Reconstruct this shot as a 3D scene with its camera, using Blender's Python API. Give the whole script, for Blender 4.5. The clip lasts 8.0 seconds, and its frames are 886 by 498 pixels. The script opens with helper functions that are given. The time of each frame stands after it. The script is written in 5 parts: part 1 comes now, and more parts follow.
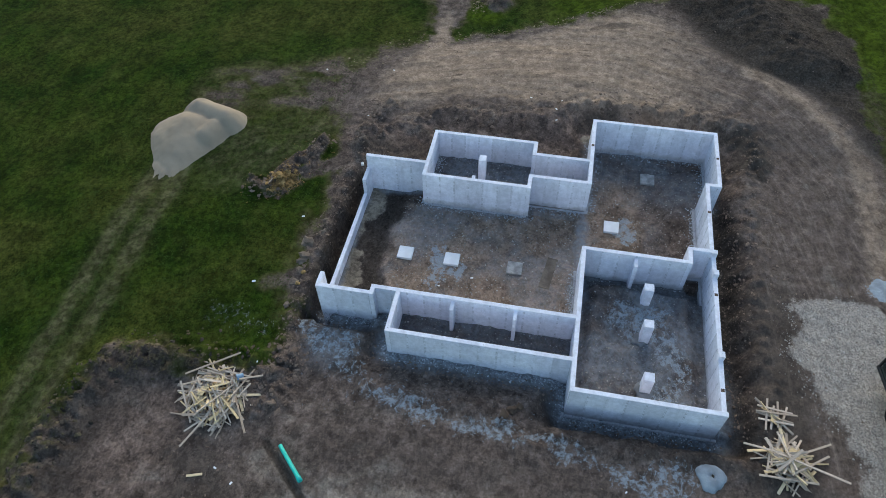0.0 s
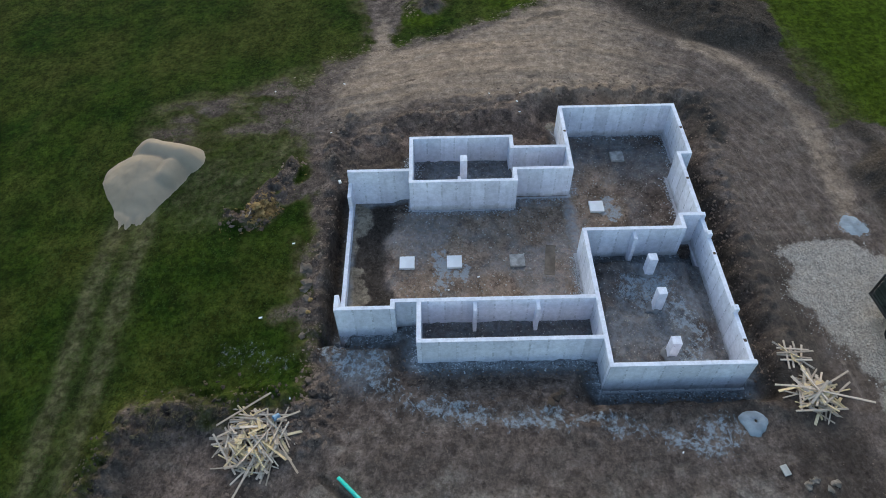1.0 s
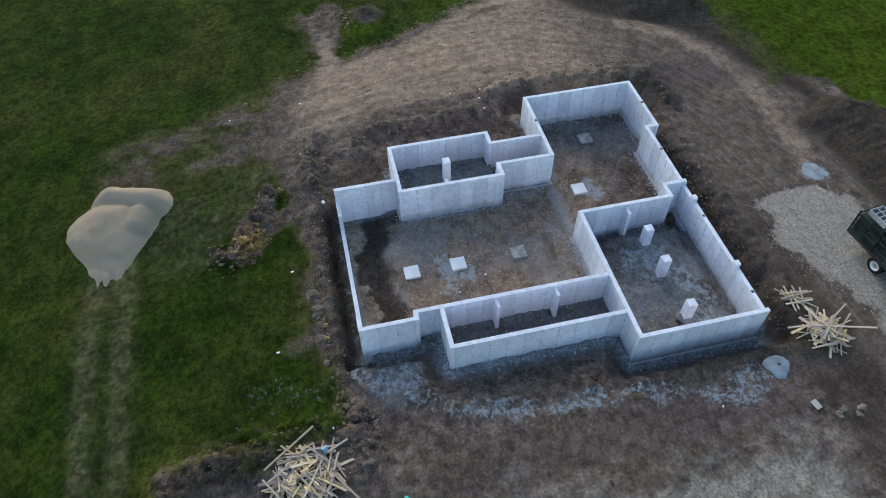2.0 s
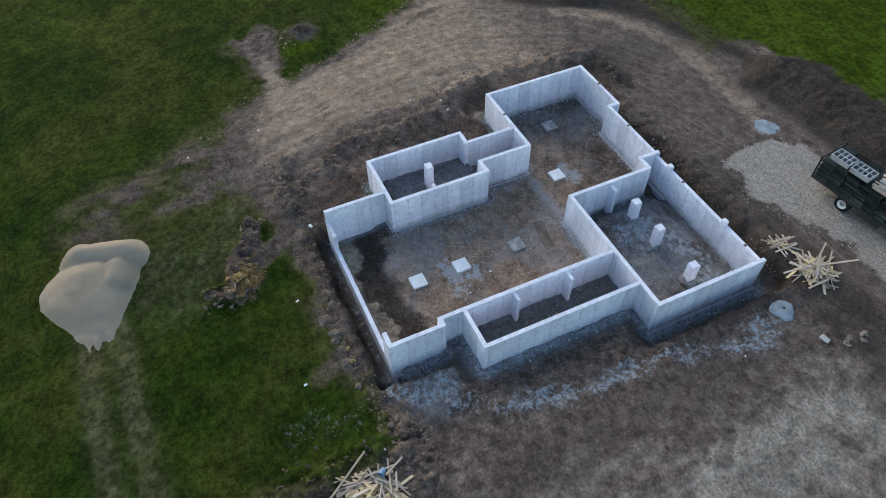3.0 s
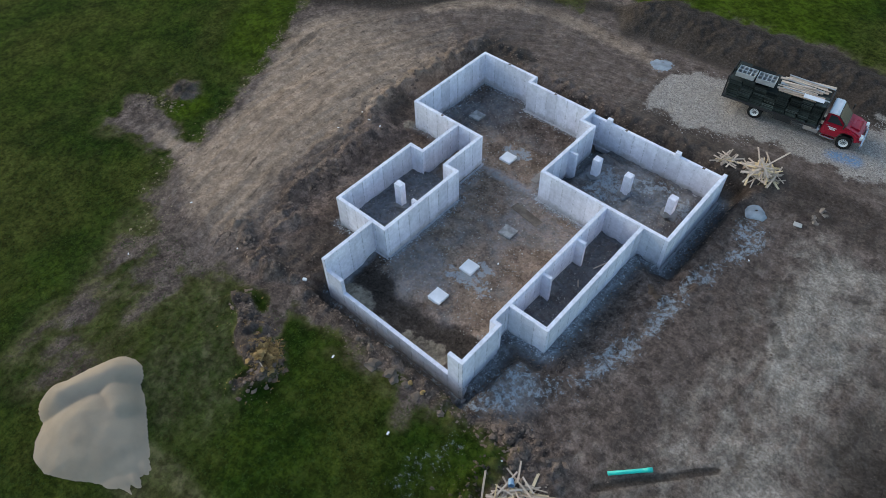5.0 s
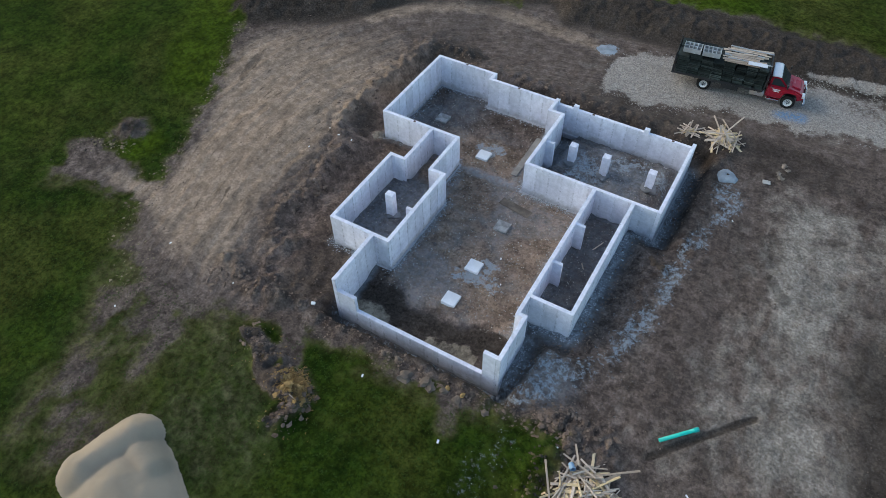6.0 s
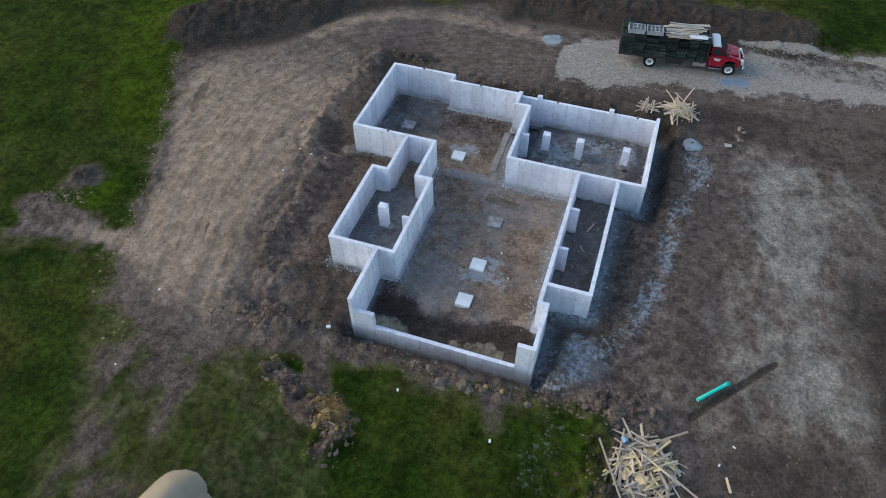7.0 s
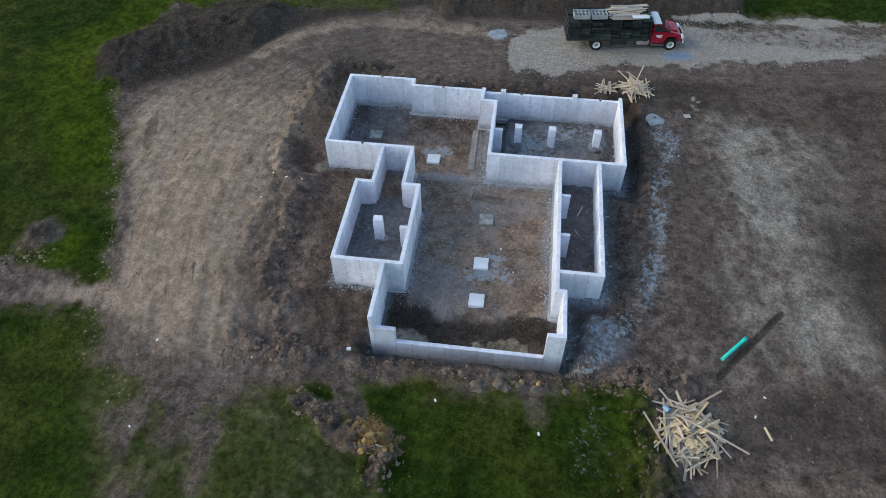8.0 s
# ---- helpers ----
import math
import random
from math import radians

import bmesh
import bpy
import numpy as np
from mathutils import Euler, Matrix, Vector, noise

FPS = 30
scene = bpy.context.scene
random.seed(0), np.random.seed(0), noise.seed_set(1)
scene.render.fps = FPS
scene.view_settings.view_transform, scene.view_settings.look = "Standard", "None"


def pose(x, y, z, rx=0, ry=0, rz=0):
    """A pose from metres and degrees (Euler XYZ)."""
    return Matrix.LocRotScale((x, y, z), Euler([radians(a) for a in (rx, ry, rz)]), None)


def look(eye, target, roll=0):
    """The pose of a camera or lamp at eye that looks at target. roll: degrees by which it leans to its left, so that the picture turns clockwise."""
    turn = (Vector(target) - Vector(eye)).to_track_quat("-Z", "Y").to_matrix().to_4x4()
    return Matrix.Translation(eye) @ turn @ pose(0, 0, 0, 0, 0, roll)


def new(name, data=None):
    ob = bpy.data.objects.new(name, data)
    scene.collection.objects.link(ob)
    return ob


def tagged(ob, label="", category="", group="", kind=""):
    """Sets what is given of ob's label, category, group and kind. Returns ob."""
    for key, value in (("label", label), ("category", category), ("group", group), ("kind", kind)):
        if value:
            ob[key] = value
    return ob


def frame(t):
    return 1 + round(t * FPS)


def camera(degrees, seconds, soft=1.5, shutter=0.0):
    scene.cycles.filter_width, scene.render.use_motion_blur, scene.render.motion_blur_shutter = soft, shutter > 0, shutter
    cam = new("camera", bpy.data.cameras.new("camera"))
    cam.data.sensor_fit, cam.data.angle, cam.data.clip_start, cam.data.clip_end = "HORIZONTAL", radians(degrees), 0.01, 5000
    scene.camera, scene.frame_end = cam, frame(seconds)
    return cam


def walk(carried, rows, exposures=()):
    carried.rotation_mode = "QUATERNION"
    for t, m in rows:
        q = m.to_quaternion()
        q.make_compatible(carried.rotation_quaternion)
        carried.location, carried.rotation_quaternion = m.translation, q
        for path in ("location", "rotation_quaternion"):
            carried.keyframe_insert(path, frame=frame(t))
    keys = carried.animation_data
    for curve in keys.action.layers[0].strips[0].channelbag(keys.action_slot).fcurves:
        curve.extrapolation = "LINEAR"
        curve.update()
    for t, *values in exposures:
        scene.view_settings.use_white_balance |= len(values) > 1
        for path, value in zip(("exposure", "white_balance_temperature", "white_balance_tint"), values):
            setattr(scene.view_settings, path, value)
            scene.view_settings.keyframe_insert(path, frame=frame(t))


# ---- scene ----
cam = camera(66.6, 8.0, soft=0.9)
PATH = [
    (0, (25.006, -2.481, 31.727), (23.771, -2.754, 30.178), -1.6),
    (0.5, (25.395, -5.448, 31.836), (24.137, -5.577, 30.287), -1.1),
    (1, (25.492, -8.233, 31.891), (24.225, -8.225, 30.344), -1.0),
    (1.5, (25.283, -10.947, 31.956), (24.022, -10.808, 30.41), -1.0),
    (3, (23.031, -18.793, 32.05), (21.866, -18.269, 30.512), -0.9),
    (3.5, (21.855, -21.148, 32.091), (20.743, -20.508, 30.557), -1.2),
    (4, (20.343, -23.347, 32.1), (19.299, -22.597, 30.568), -1.3),
    (4.5, (18.535, -25.331, 32.135), (17.571, -24.481, 30.603), -1.6),
    (6, (12.074, -30.715, 32.062), (11.408, -29.598, 30.542), -0.7),
    (6.5, (9.634, -32.208, 32.094), (9.083, -31.022, 30.581), -0.6),
    (7, (7.059, -33.182, 32.008), (6.628, -31.942, 30.499), -0.5),
    (7.5, (4.415, -33.68, 31.901), (4.107, -32.403, 30.393), -0.3),
    (8, (1.692, -34.203, 31.898), (1.513, -32.898, 30.394), -0.4),
]
walk(cam, [(t, look(eye, target, roll)) for t, eye, target, roll in PATH], exposures=[(0.0, 0.85, 6560, 0.5), (4.0, 0.85, 6580, 2.5), (8.0, 0.84, 6560, 1.5)])

# ---- world, sun, exposure ----
SUN_EL, SUN_AZ = 28.0, 265.0
world = bpy.data.worlds.new("world")
scene.world = world
world.use_nodes = True
wn = world.node_tree
sky = wn.nodes.new("ShaderNodeTexSky")
sky.sky_type = "NISHITA"
sky.sun_disc = False
sky.sun_elevation = radians(SUN_EL)
sky.sun_rotation = radians(SUN_AZ)
sky.air_density, sky.dust_density, sky.ozone_density = 1.0, 1.5, 1.0
wn.links.new(sky.outputs["Color"], wn.nodes["Background"].inputs["Color"])
wn.nodes["Background"].inputs["Strength"].default_value = 0.15
sun = new("sun", bpy.data.lights.new("sun", "SUN"))
sun.data.energy = 0.28
sun.data.angle = radians(40)
sun.data.color = (1.0, 0.93, 0.85)
az, el = radians(SUN_AZ), radians(SUN_EL)
sun_way = Vector((math.sin(az) * math.cos(el), math.cos(az) * math.cos(el), math.sin(el)))
sun.matrix_world = look(tuple(sun_way * 200), (0, 0, 0))


# ---- material helpers ----
class Nodes:
    def __init__(self, name):
        self.mat = bpy.data.materials.new(name)
        self.mat.use_nodes = True
        self.t = self.mat.node_tree
        self.bsdf = self.t.nodes["Principled BSDF"]

    def add(self, kind, **props):
        n = self.t.nodes.new(kind)
        for k, v in props.items():
            if k == "operation":
                n.operation = v
            elif k == "blend":
                n.blend_type = v
            elif k == "data":
                n.data_type = v
            elif k == "attr":
                n.attribute_name = v
        return n

    def put(self, socket, value):
        if isinstance(value, bpy.types.NodeSocket):
            self.t.links.new(value, socket)
        else:
            socket.default_value = value

    def coords(self, which="Object"):
        return self.add("ShaderNodeTexCoord").outputs[which]

    def noise(self, vec, scale, detail=4.0, rough=0.55, distort=0.0):
        n = self.add("ShaderNodeTexNoise")
        self.put(n.inputs["Vector"], vec)
        n.inputs["Scale"].default_value = scale
        n.inputs["Detail"].default_value = detail
        n.inputs["Roughness"].default_value = rough
        n.inputs["Distortion"].default_value = distort
        return n.outputs["Fac"]

    def voronoi(self, vec, scale, out="Distance"):
        n = self.add("ShaderNodeTexVoronoi")
        self.put(n.inputs["Vector"], vec)
        n.inputs["Scale"].default_value = scale
        return n.outputs[out]

    def math(self, op, a, b=0.0, c=0.0):
        n = self.add("ShaderNodeMath", operation=op)
        self.put(n.inputs[0], a)
        self.put(n.inputs[1], b)
        self.put(n.inputs[2], c)
        return n.outputs[0]

    def ramp(self, fac, lo, hi, out0=0.0, out1=1.0):
        n = self.add("ShaderNodeMapRange")
        n.interpolation_type = "SMOOTHSTEP"
        for k, v in zip(("Value", "From Min", "From Max", "To Min", "To Max"), (fac, lo, hi, out0, out1)):
            self.put(n.inputs[k], v)
        return n.outputs["Result"]

    def mix(self, fac, a, b, blend="MIX"):
        n = self.add("ShaderNodeMix", data="RGBA", blend=blend)
        self.put(n.inputs["Factor"], fac)
        for k, v in ((6, a), (7, b)):
            self.put(n.inputs[k], v if isinstance(v, bpy.types.NodeSocket) else (*v, 1.0))
        return n.outputs[2]

    def stretch(self, vec, sx, sy, sz):
        n = self.add("ShaderNodeMapping")
        self.put(n.inputs["Vector"], vec)
        n.inputs["Scale"].default_value = (sx, sy, sz)
        return n.outputs["Vector"]

    def bump(self, height, strength, distance):
        n = self.add("ShaderNodeBump")
        self.put(n.inputs["Height"], height)
        n.inputs["Strength"].default_value = strength
        n.inputs["Distance"].default_value = distance
        self.t.links.new(n.outputs["Normal"], self.bsdf.inputs["Normal"])

    def done(self, color, rough=0.8, metal=0.0, spec=0.12):
        self.put(self.bsdf.inputs["Base Color"], color if isinstance(color, bpy.types.NodeSocket) else (*color, 1.0))
        self.put(self.bsdf.inputs["Roughness"], rough)
        self.put(self.bsdf.inputs["Metallic"], metal)
        if not isinstance(rough, float) or rough > 0.78:
            self.bsdf.inputs["Specular IOR Level"].default_value = spec
        return self.mat


def rnd(n):
    return n.add("ShaderNodeObjectInfo").outputs["Random"]


def plain(name, color, rough=0.7, metal=0.0, scale=6.0, vary=0.25, bump=0.2, per_object=0.0):
    """A surface with stains at one scale, grain at another, and fine relief."""
    n = Nodes(name)
    co = n.coords()
    big = n.noise(co, scale * 0.25, 3.0)
    fine = n.noise(co, scale * 6.0, 4.0)
    dark = tuple(c * (1 - vary) for c in color)
    light = tuple(min(1.0, c * (1 + vary)) for c in color)
    col = n.mix(n.ramp(big, 0.3, 0.7), dark, light)
    col = n.mix(n.ramp(fine, 0.35, 0.75, 0.0, 0.5), col, dark)
    if per_object:
        k = n.ramp(rnd(n), 0.0, 1.0, 1.0 - per_object, 1.0 + per_object)
        col = scaled(n, col, k)
    n.bump(fine, bump, 0.02)
    return n.done(col, n.ramp(big, 0.2, 0.8, max(0.05, rough - 0.12), min(1.0, rough + 0.1)), metal, 0.12 if rough > 0.78 else 0.5)


def scaled(n, col, k):
    """Colour times a number."""
    v = n.add("ShaderNodeVectorMath", operation="SCALE")
    n.put(v.inputs[0], col)
    n.put(v.inputs[3], k)
    return v.outputs[0]


def tint(n, col, rgb):
    """Colour times a colour."""
    v = n.add("ShaderNodeVectorMath", operation="MULTIPLY")
    n.put(v.inputs[0], col)
    v.inputs[1].default_value = rgb
    return v.outputs[0]


def concrete(name, panel=True, foot=0.0):
    n = Nodes(name)
    co = n.add("ShaderNodeNewGeometry").outputs["Position"]
    cloud = n.noise(co, 0.55, 4.0)
    streak = n.noise(n.stretch(co, 2.6, 2.6, 0.5), 1.0, 5.0, 0.65)
    grain = n.noise(co, 22.0, 5.0, 0.7)
    col = n.mix(n.ramp(cloud, 0.3, 0.7), (0.705, 0.712, 0.800), (0.815, 0.825, 0.905))
    col = n.mix(n.ramp(streak, 0.48, 0.8, 0.0, 0.35), col, (0.36, 0.375, 0.41))
    col = n.mix(n.ramp(grain, 0.55, 0.8, 0.0, 0.32), col, (0.28, 0.28, 0.29))
    holes = n.voronoi(co, 1.7)
    col = n.mix(n.ramp(holes, 0.025, 0.05, 0.75, 0.0), col, (0.16, 0.15, 0.14))
    # mud splashed on the foot of the wall
    z = n.add("ShaderNodeSeparateXYZ")
    n.put(z.inputs[0], co)
    mud = n.math("ADD", z.outputs[2], n.math("MULTIPLY", n.noise(co, 2.2, 4.0), -0.9))
    mud = n.math("SUBTRACT", mud, foot)
    col = n.mix(n.ramp(mud, -0.5, 0.05, 0.5, 0.0), col, (0.20, 0.18, 0.165))
    blot = n.noise(co, 3.2, 7.0, 0.7)
    col = scaled(n, col, n.ramp(blot, 0.32, 0.68, 0.87, 1.06))
    if panel:
        col = scaled(n, col, n.ramp(rnd(n), 0.0, 1.0, 0.88, 1.06))
        # grey bleed and tie marks along the seams between the forms
        gen = n.add("ShaderNodeSeparateXYZ")
        n.put(gen.inputs[0], n.add("ShaderNodeTexCoord").outputs["Generated"])
        side = n.math("ABSOLUTE", n.math("SUBTRACT", gen.outputs[0], 0.5))
        dashes = n.noise(n.stretch(co, 0.7, 0.7, 3.0), 2.0, 4.0, 0.6)
        seam = n.math("MULTIPLY", n.ramp(side, 0.44, 0.495), n.ramp(dashes, 0.44, 0.60, 0.0, 0.62))
        col = n.mix(seam, col, (0.22, 0.225, 0.25))
    n.bump(grain, 0.25, 0.01)
    return n.done(col, 0.82)


# ---- ground ----
def ground_material():
    n = Nodes("soil_and_grass")
    co = n.add("ShaderNodeNewGeometry").outputs["Position"]
    a = n.add("ShaderNodeSeparateColor")
    n.put(a.inputs[0], n.add("ShaderNodeAttribute", attr="cover").outputs["Color"])
    b = n.add("ShaderNodeSeparateColor")
    soil = n.add("ShaderNodeAttribute", attr="soil")
    n.put(b.inputs[0], soil.outputs["Color"])
    grass, gravel, lime = a.outputs[0], a.outputs[1], a.outputs[2]
    pale, dark, sand = b.outputs[0], b.outputs[1], b.outputs[2]
    n1 = n.noise(co, 0.35, 5.0, 0.6)
    n2 = n.noise(co, 1.6, 6.0, 0.65)
    n3 = n.noise(co, 7.0, 5.0, 0.65)
    n4 = n.noise(co, 30.0, 3.0, 0.6)
    edge = n.math("ADD", n.math("MULTIPLY", n2, 0.6), n.math("MULTIPLY", n3, 0.4))

    def mask(m, soft=0.12, gain=0.9):
        v = n.math("ADD", m, n.math("MULTIPLY", n.math("SUBTRACT", edge, 0.5), gain))
        return n.ramp(v, 0.5 - soft, 0.5 + soft)

    tr = n.add("ShaderNodeSeparateColor")
    n.put(tr.inputs[0], n.add("ShaderNodeAttribute", attr="track").outputs["Color"])
    lane_vec = n.add("ShaderNodeCombineXYZ")
    n.put(lane_vec.inputs[0], n.math("MULTIPLY", tr.outputs[0], 40.0))
    n.put(lane_vec.inputs[1], n.math("MULTIPLY", tr.outputs[1], 120.0))
    streak = n.noise(n.stretch(lane_vec.outputs[0], 1.3, 0.14, 1.0), 1.0, 5.0, 0.6, 0.15)
    streak2 = n.noise(n.stretch(lane_vec.outputs[0], 4.6, 0.40, 1.0), 1.0, 4.0, 0.6, 0.15)
    dash = n.noise(n.stretch(lane_vec.outputs[0], 2.6, 0.6, 1.0), 1.0, 5.0, 0.6, 0.3)
    dry = n.add("ShaderNodeSeparateColor")
    n.put(dry.inputs[0], n.add("ShaderNodeAttribute", attr="dry").outputs["Color"])
    dust = n.add("ShaderNodeSeparateColor")
    n.put(dust.inputs[0], n.add("ShaderNodeAttribute", attr="dust").outputs["Color"])
    brown = n.mix(n.ramp(n2, 0.3, 0.7), (0.088, 0.066, 0.055), (0.156, 0.120, 0.101))
    brown = n.mix(n.ramp(n3, 0.45, 0.75, 0.0, 0.4), brown, (0.072, 0.058, 0.047))
    clay = n.mix(n.ramp(n2, 0.3, 0.7), (0.262, 0.190, 0.136), (0.342, 0.253, 0.187))
    clay = n.mix(n.ramp(n1, 0.45, 0.7, 0.0, 0.4), clay, (0.195, 0.143, 0.106))
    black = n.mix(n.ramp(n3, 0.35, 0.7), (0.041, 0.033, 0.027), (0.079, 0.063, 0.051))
    col = n.mix(mask(pale, 0.30, 0.6), brown, clay)
    col = n.mix(n.math("MULTIPLY", soil.outputs["Alpha"], n.ramp(n2, 0.32, 0.66, 0.15, 0.85)), col, (0.205, 0.144, 0.113))
    # dried pale crust on the field, broken into crisp blotches
    crust = n.noise(n.stretch(lane_vec.outputs[0], 1.0, 0.60, 1.0), 0.60, 10.0, 0.70, 0.5)
    crust_v = n.math("ADD", dust.outputs[1], n.math("MULTIPLY", n.math("SUBTRACT", crust, 0.5), 3.0))
    col = n.mix(n.ramp(crust_v, 0.05, 1.25, 0.0, 0.90), col, n.mix(n.ramp(n3, 0.35, 0.65), (0.232, 0.200, 0.166), (0.362, 0.318, 0.268)))
    worn = tr.outputs[2]
    col = n.mix(n.math("MULTIPLY", worn, n.ramp(streak, 0.50, 0.68, 0.0, 0.50)), col, (0.112, 0.088, 0.069))
    col = n.mix(n.math("MULTIPLY", worn, n.ramp(streak2, 0.48, 0.74, 0.0, 0.29)), col, (0.320, 0.260, 0.210))
    col = n.mix(n.math("MULTIPLY", worn, n.ramp(dash, 0.60, 0.67, 0.0, 0.58)), col, (0.082, 0.060, 0.045))
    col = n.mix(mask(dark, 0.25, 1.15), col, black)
    col = n.mix(mask(sand, 0.1), col, n.mix(n3, (0.29, 0.24, 0.18), (0.20, 0.165, 0.125)))
    blotch = n.noise(co, 0.8, 9.0, 0.72)
    col = scaled(n, col, n.ramp(blotch, 0.3, 0.7, n.math("ADD", 0.76, n.math("MULTIPLY", worn, 0.12)), n.math("SUBTRACT", 1.24, n.math("MULTIPLY", worn, 0.12))))
    crumbs = n.noise(co, 6.0, 8.0, 0.72)
    col = scaled(n, col, n.ramp(crumbs, 0.35, 0.65, n.math("ADD", 0.77, n.math("MULTIPLY", worn, 0.07)), n.math("SUBTRACT", 1.23, n.math("MULTIPLY", worn, 0.07))))
    mottle = n.noise(co, 1.5, 9.0, 0.72)
    col = scaled(n, col, n.ramp(mottle, 0.46, 0.56, n.math("ADD", 0.82, n.math("MULTIPLY", worn, 0.12)), 1.07))
    spoil = n.noise(co, 2.1, 6.0, 0.62)
    col = scaled(n, col, n.ramp(spoil, 0.60, 0.66, 1.0, n.math("ADD", 0.60, n.math("MULTIPLY", worn, 0.28))))
    drift = n.noise(co, 0.5, 7.0, 0.66, 0.3)
    col = scaled(n, col, n.ramp(drift, 0.36, 0.60, n.math("ADD", 0.74, n.math("MULTIPLY", worn, 0.16)), 1.10))
    # chips of stone and lime strewn over the soil
    chips = n.voronoi(co, 9.0)
    chip_on = n.math("MULTIPLY", n.ramp(chips, 0.05, 0.10, 1.0, 0.0), n.ramp(n1, 0.45, 0.65))
    col = n.mix(n.math("MULTIPLY", chip_on, 0.7), col, (0.42, 0.40, 0.37))
    spots = n.noise(co, 3.6, 8.0, 0.72)
    col = n.mix(n.math("MULTIPLY", dust.outputs[0], n.ramp(spots, 0.34, 0.66, 0.34, 0.90)), col, (0.276, 0.297, 0.326))
    vein = n.math("ABSOLUTE", n.math("SUBTRACT", n.noise(co, 1.1, 6.0, 0.66, 0.4), 0.5))
    vein = n.math("SUBTRACT", 0.10, vein)
    lime = n.math("ADD", lime, n.math("MULTIPLY", n.math("MULTIPLY", n.math("SUBTRACT", n4, 0.5), 0.9), n.ramp(lime, 0.05, 0.3)))
    lime_v = n.math("ADD", lime, n.math("ADD", n.math("MULTIPLY", n.math("SUBTRACT", spots, 0.5), 1.7), n.math("MULTIPLY", vein, 2.4)))
    lime_on = n.math("MULTIPLY", n.ramp(lime_v, 0.56, 0.80), n.math("MULTIPLY", n.ramp(lime, 0.05, 0.3), n.ramp(n4, 0.3, 0.6, 0.4, 0.85)))
    col = n.mix(lime_on, col, (0.315, 0.365, 0.410))
    dots = n.math("MULTIPLY", n.ramp(n.voronoi(co, 6.0), 0.06, 0.12, 1.0, 0.0), n.ramp(lime, 0.15, 0.5))
    col = n.mix(n.math("MULTIPLY", dots, 0.7), col, (0.45, 0.50, 0.56))
    stones = n.voronoi(co, 15.0, "Color")
    sep = n.add("ShaderNodeSeparateColor")
    n.put(sep.inputs[0], stones)
    grav = n.mix(sep.outputs[0], (0.178, 0.153, 0.133), (0.485, 0.426, 0.371))
    grav = n.mix(n.ramp(n2, 0.4, 0.7, 0.0, 0.6), grav, (0.265, 0.233, 0.202))
    col = n.mix(mask(gravel, 0.14, 1.1), col, grav)
    col = n.mix(n.math("MULTIPLY", dry.outputs[2], n.ramp(n3, 0.38, 0.55, 0.25, 0.95)), col, (0.11, 0.27, 0.48))
    # grass: deep and fresh greens in clumps, straw where it is driven on
    n5 = n.noise(co, 2.6, 5.0, 0.62, 0.3)
    g = n.mix(n.ramp(n1, 0.3, 0.7), (0.013, 0.034, 0.0025), (0.033, 0.060, 0.0045))
    g = n.mix(n.ramp(n.noise(co, 0.11, 4.0), 0.42, 0.68, 0.0, 0.7), g, (0.068, 0.080, 0.011))
    g = n.mix(n.ramp(n2, 0.52, 0.72, 0.0, 0.6), g, (0.050, 0.080, 0.007))
    g = n.mix(n.ramp(n3, 0.42, 0.65, 0.0, 0.6), g, (0.009, 0.022, 0.002))
    g = n.mix(n.ramp(n4, 0.55, 0.8, 0.0, 0.3), g, (0.085, 0.110, 0.022))
    g = n.mix(n.math("MULTIPLY", dry.outputs[1], n.ramp(n2, 0.35, 0.65, 0.35, 0.95)), g, (0.122, 0.126, 0.040))
    g = n.mix(n.math("MULTIPLY", dry.outputs[0], n.ramp(n3, 0.4, 0.6)), g, (0.34, 0.27, 0.13))
    g = n.mix(n.ramp(grass, 0.55, 1.0, 0.65, 0.0), g, (0.094, 0.098, 0.024))
    g = n.mix(n.ramp(n.noise(co, 0.33, 5.0, 0.6), 0.5, 0.75, 0.0, 0.45), g, (0.064, 0.082, 0.012))
    g = n.mix(n.ramp(dust.outputs[2], 0.0, 1.0, 0.0, 0.7), g, (0.052, 0.092, 0.0035))
    clump = n.noise(co, 0.75, 8.0, 0.68)
    g = scaled(n, g, n.ramp(clump, 0.33, 0.67, 0.50, 1.0))
    g = scaled(n, g, n.ramp(n5, 0.36, 0.62, 0.66, 1.26))
    g = tint(n, g, (1.20, 1.04, 1.75))
    on = n.math("MULTIPLY", mask(grass, 0.2, 1.25), n.math("SUBTRACT", 1.0, n.math("MULTIPLY", lime_on, 0.7)))
    col = n.mix(on, col, g)
    h = n.math("ADD", n.math("MULTIPLY", n3, 0.6), n.math("MULTIPLY", crumbs, 0.7))
    h = n.math("MULTIPLY", h, n.math("SUBTRACT", 1.0, n.math("MULTIPLY", worn, 0.55)))
    n.bump(h, 0.75, 0.09)
    return n.done(col, 0.95, 0.0, 0.03)


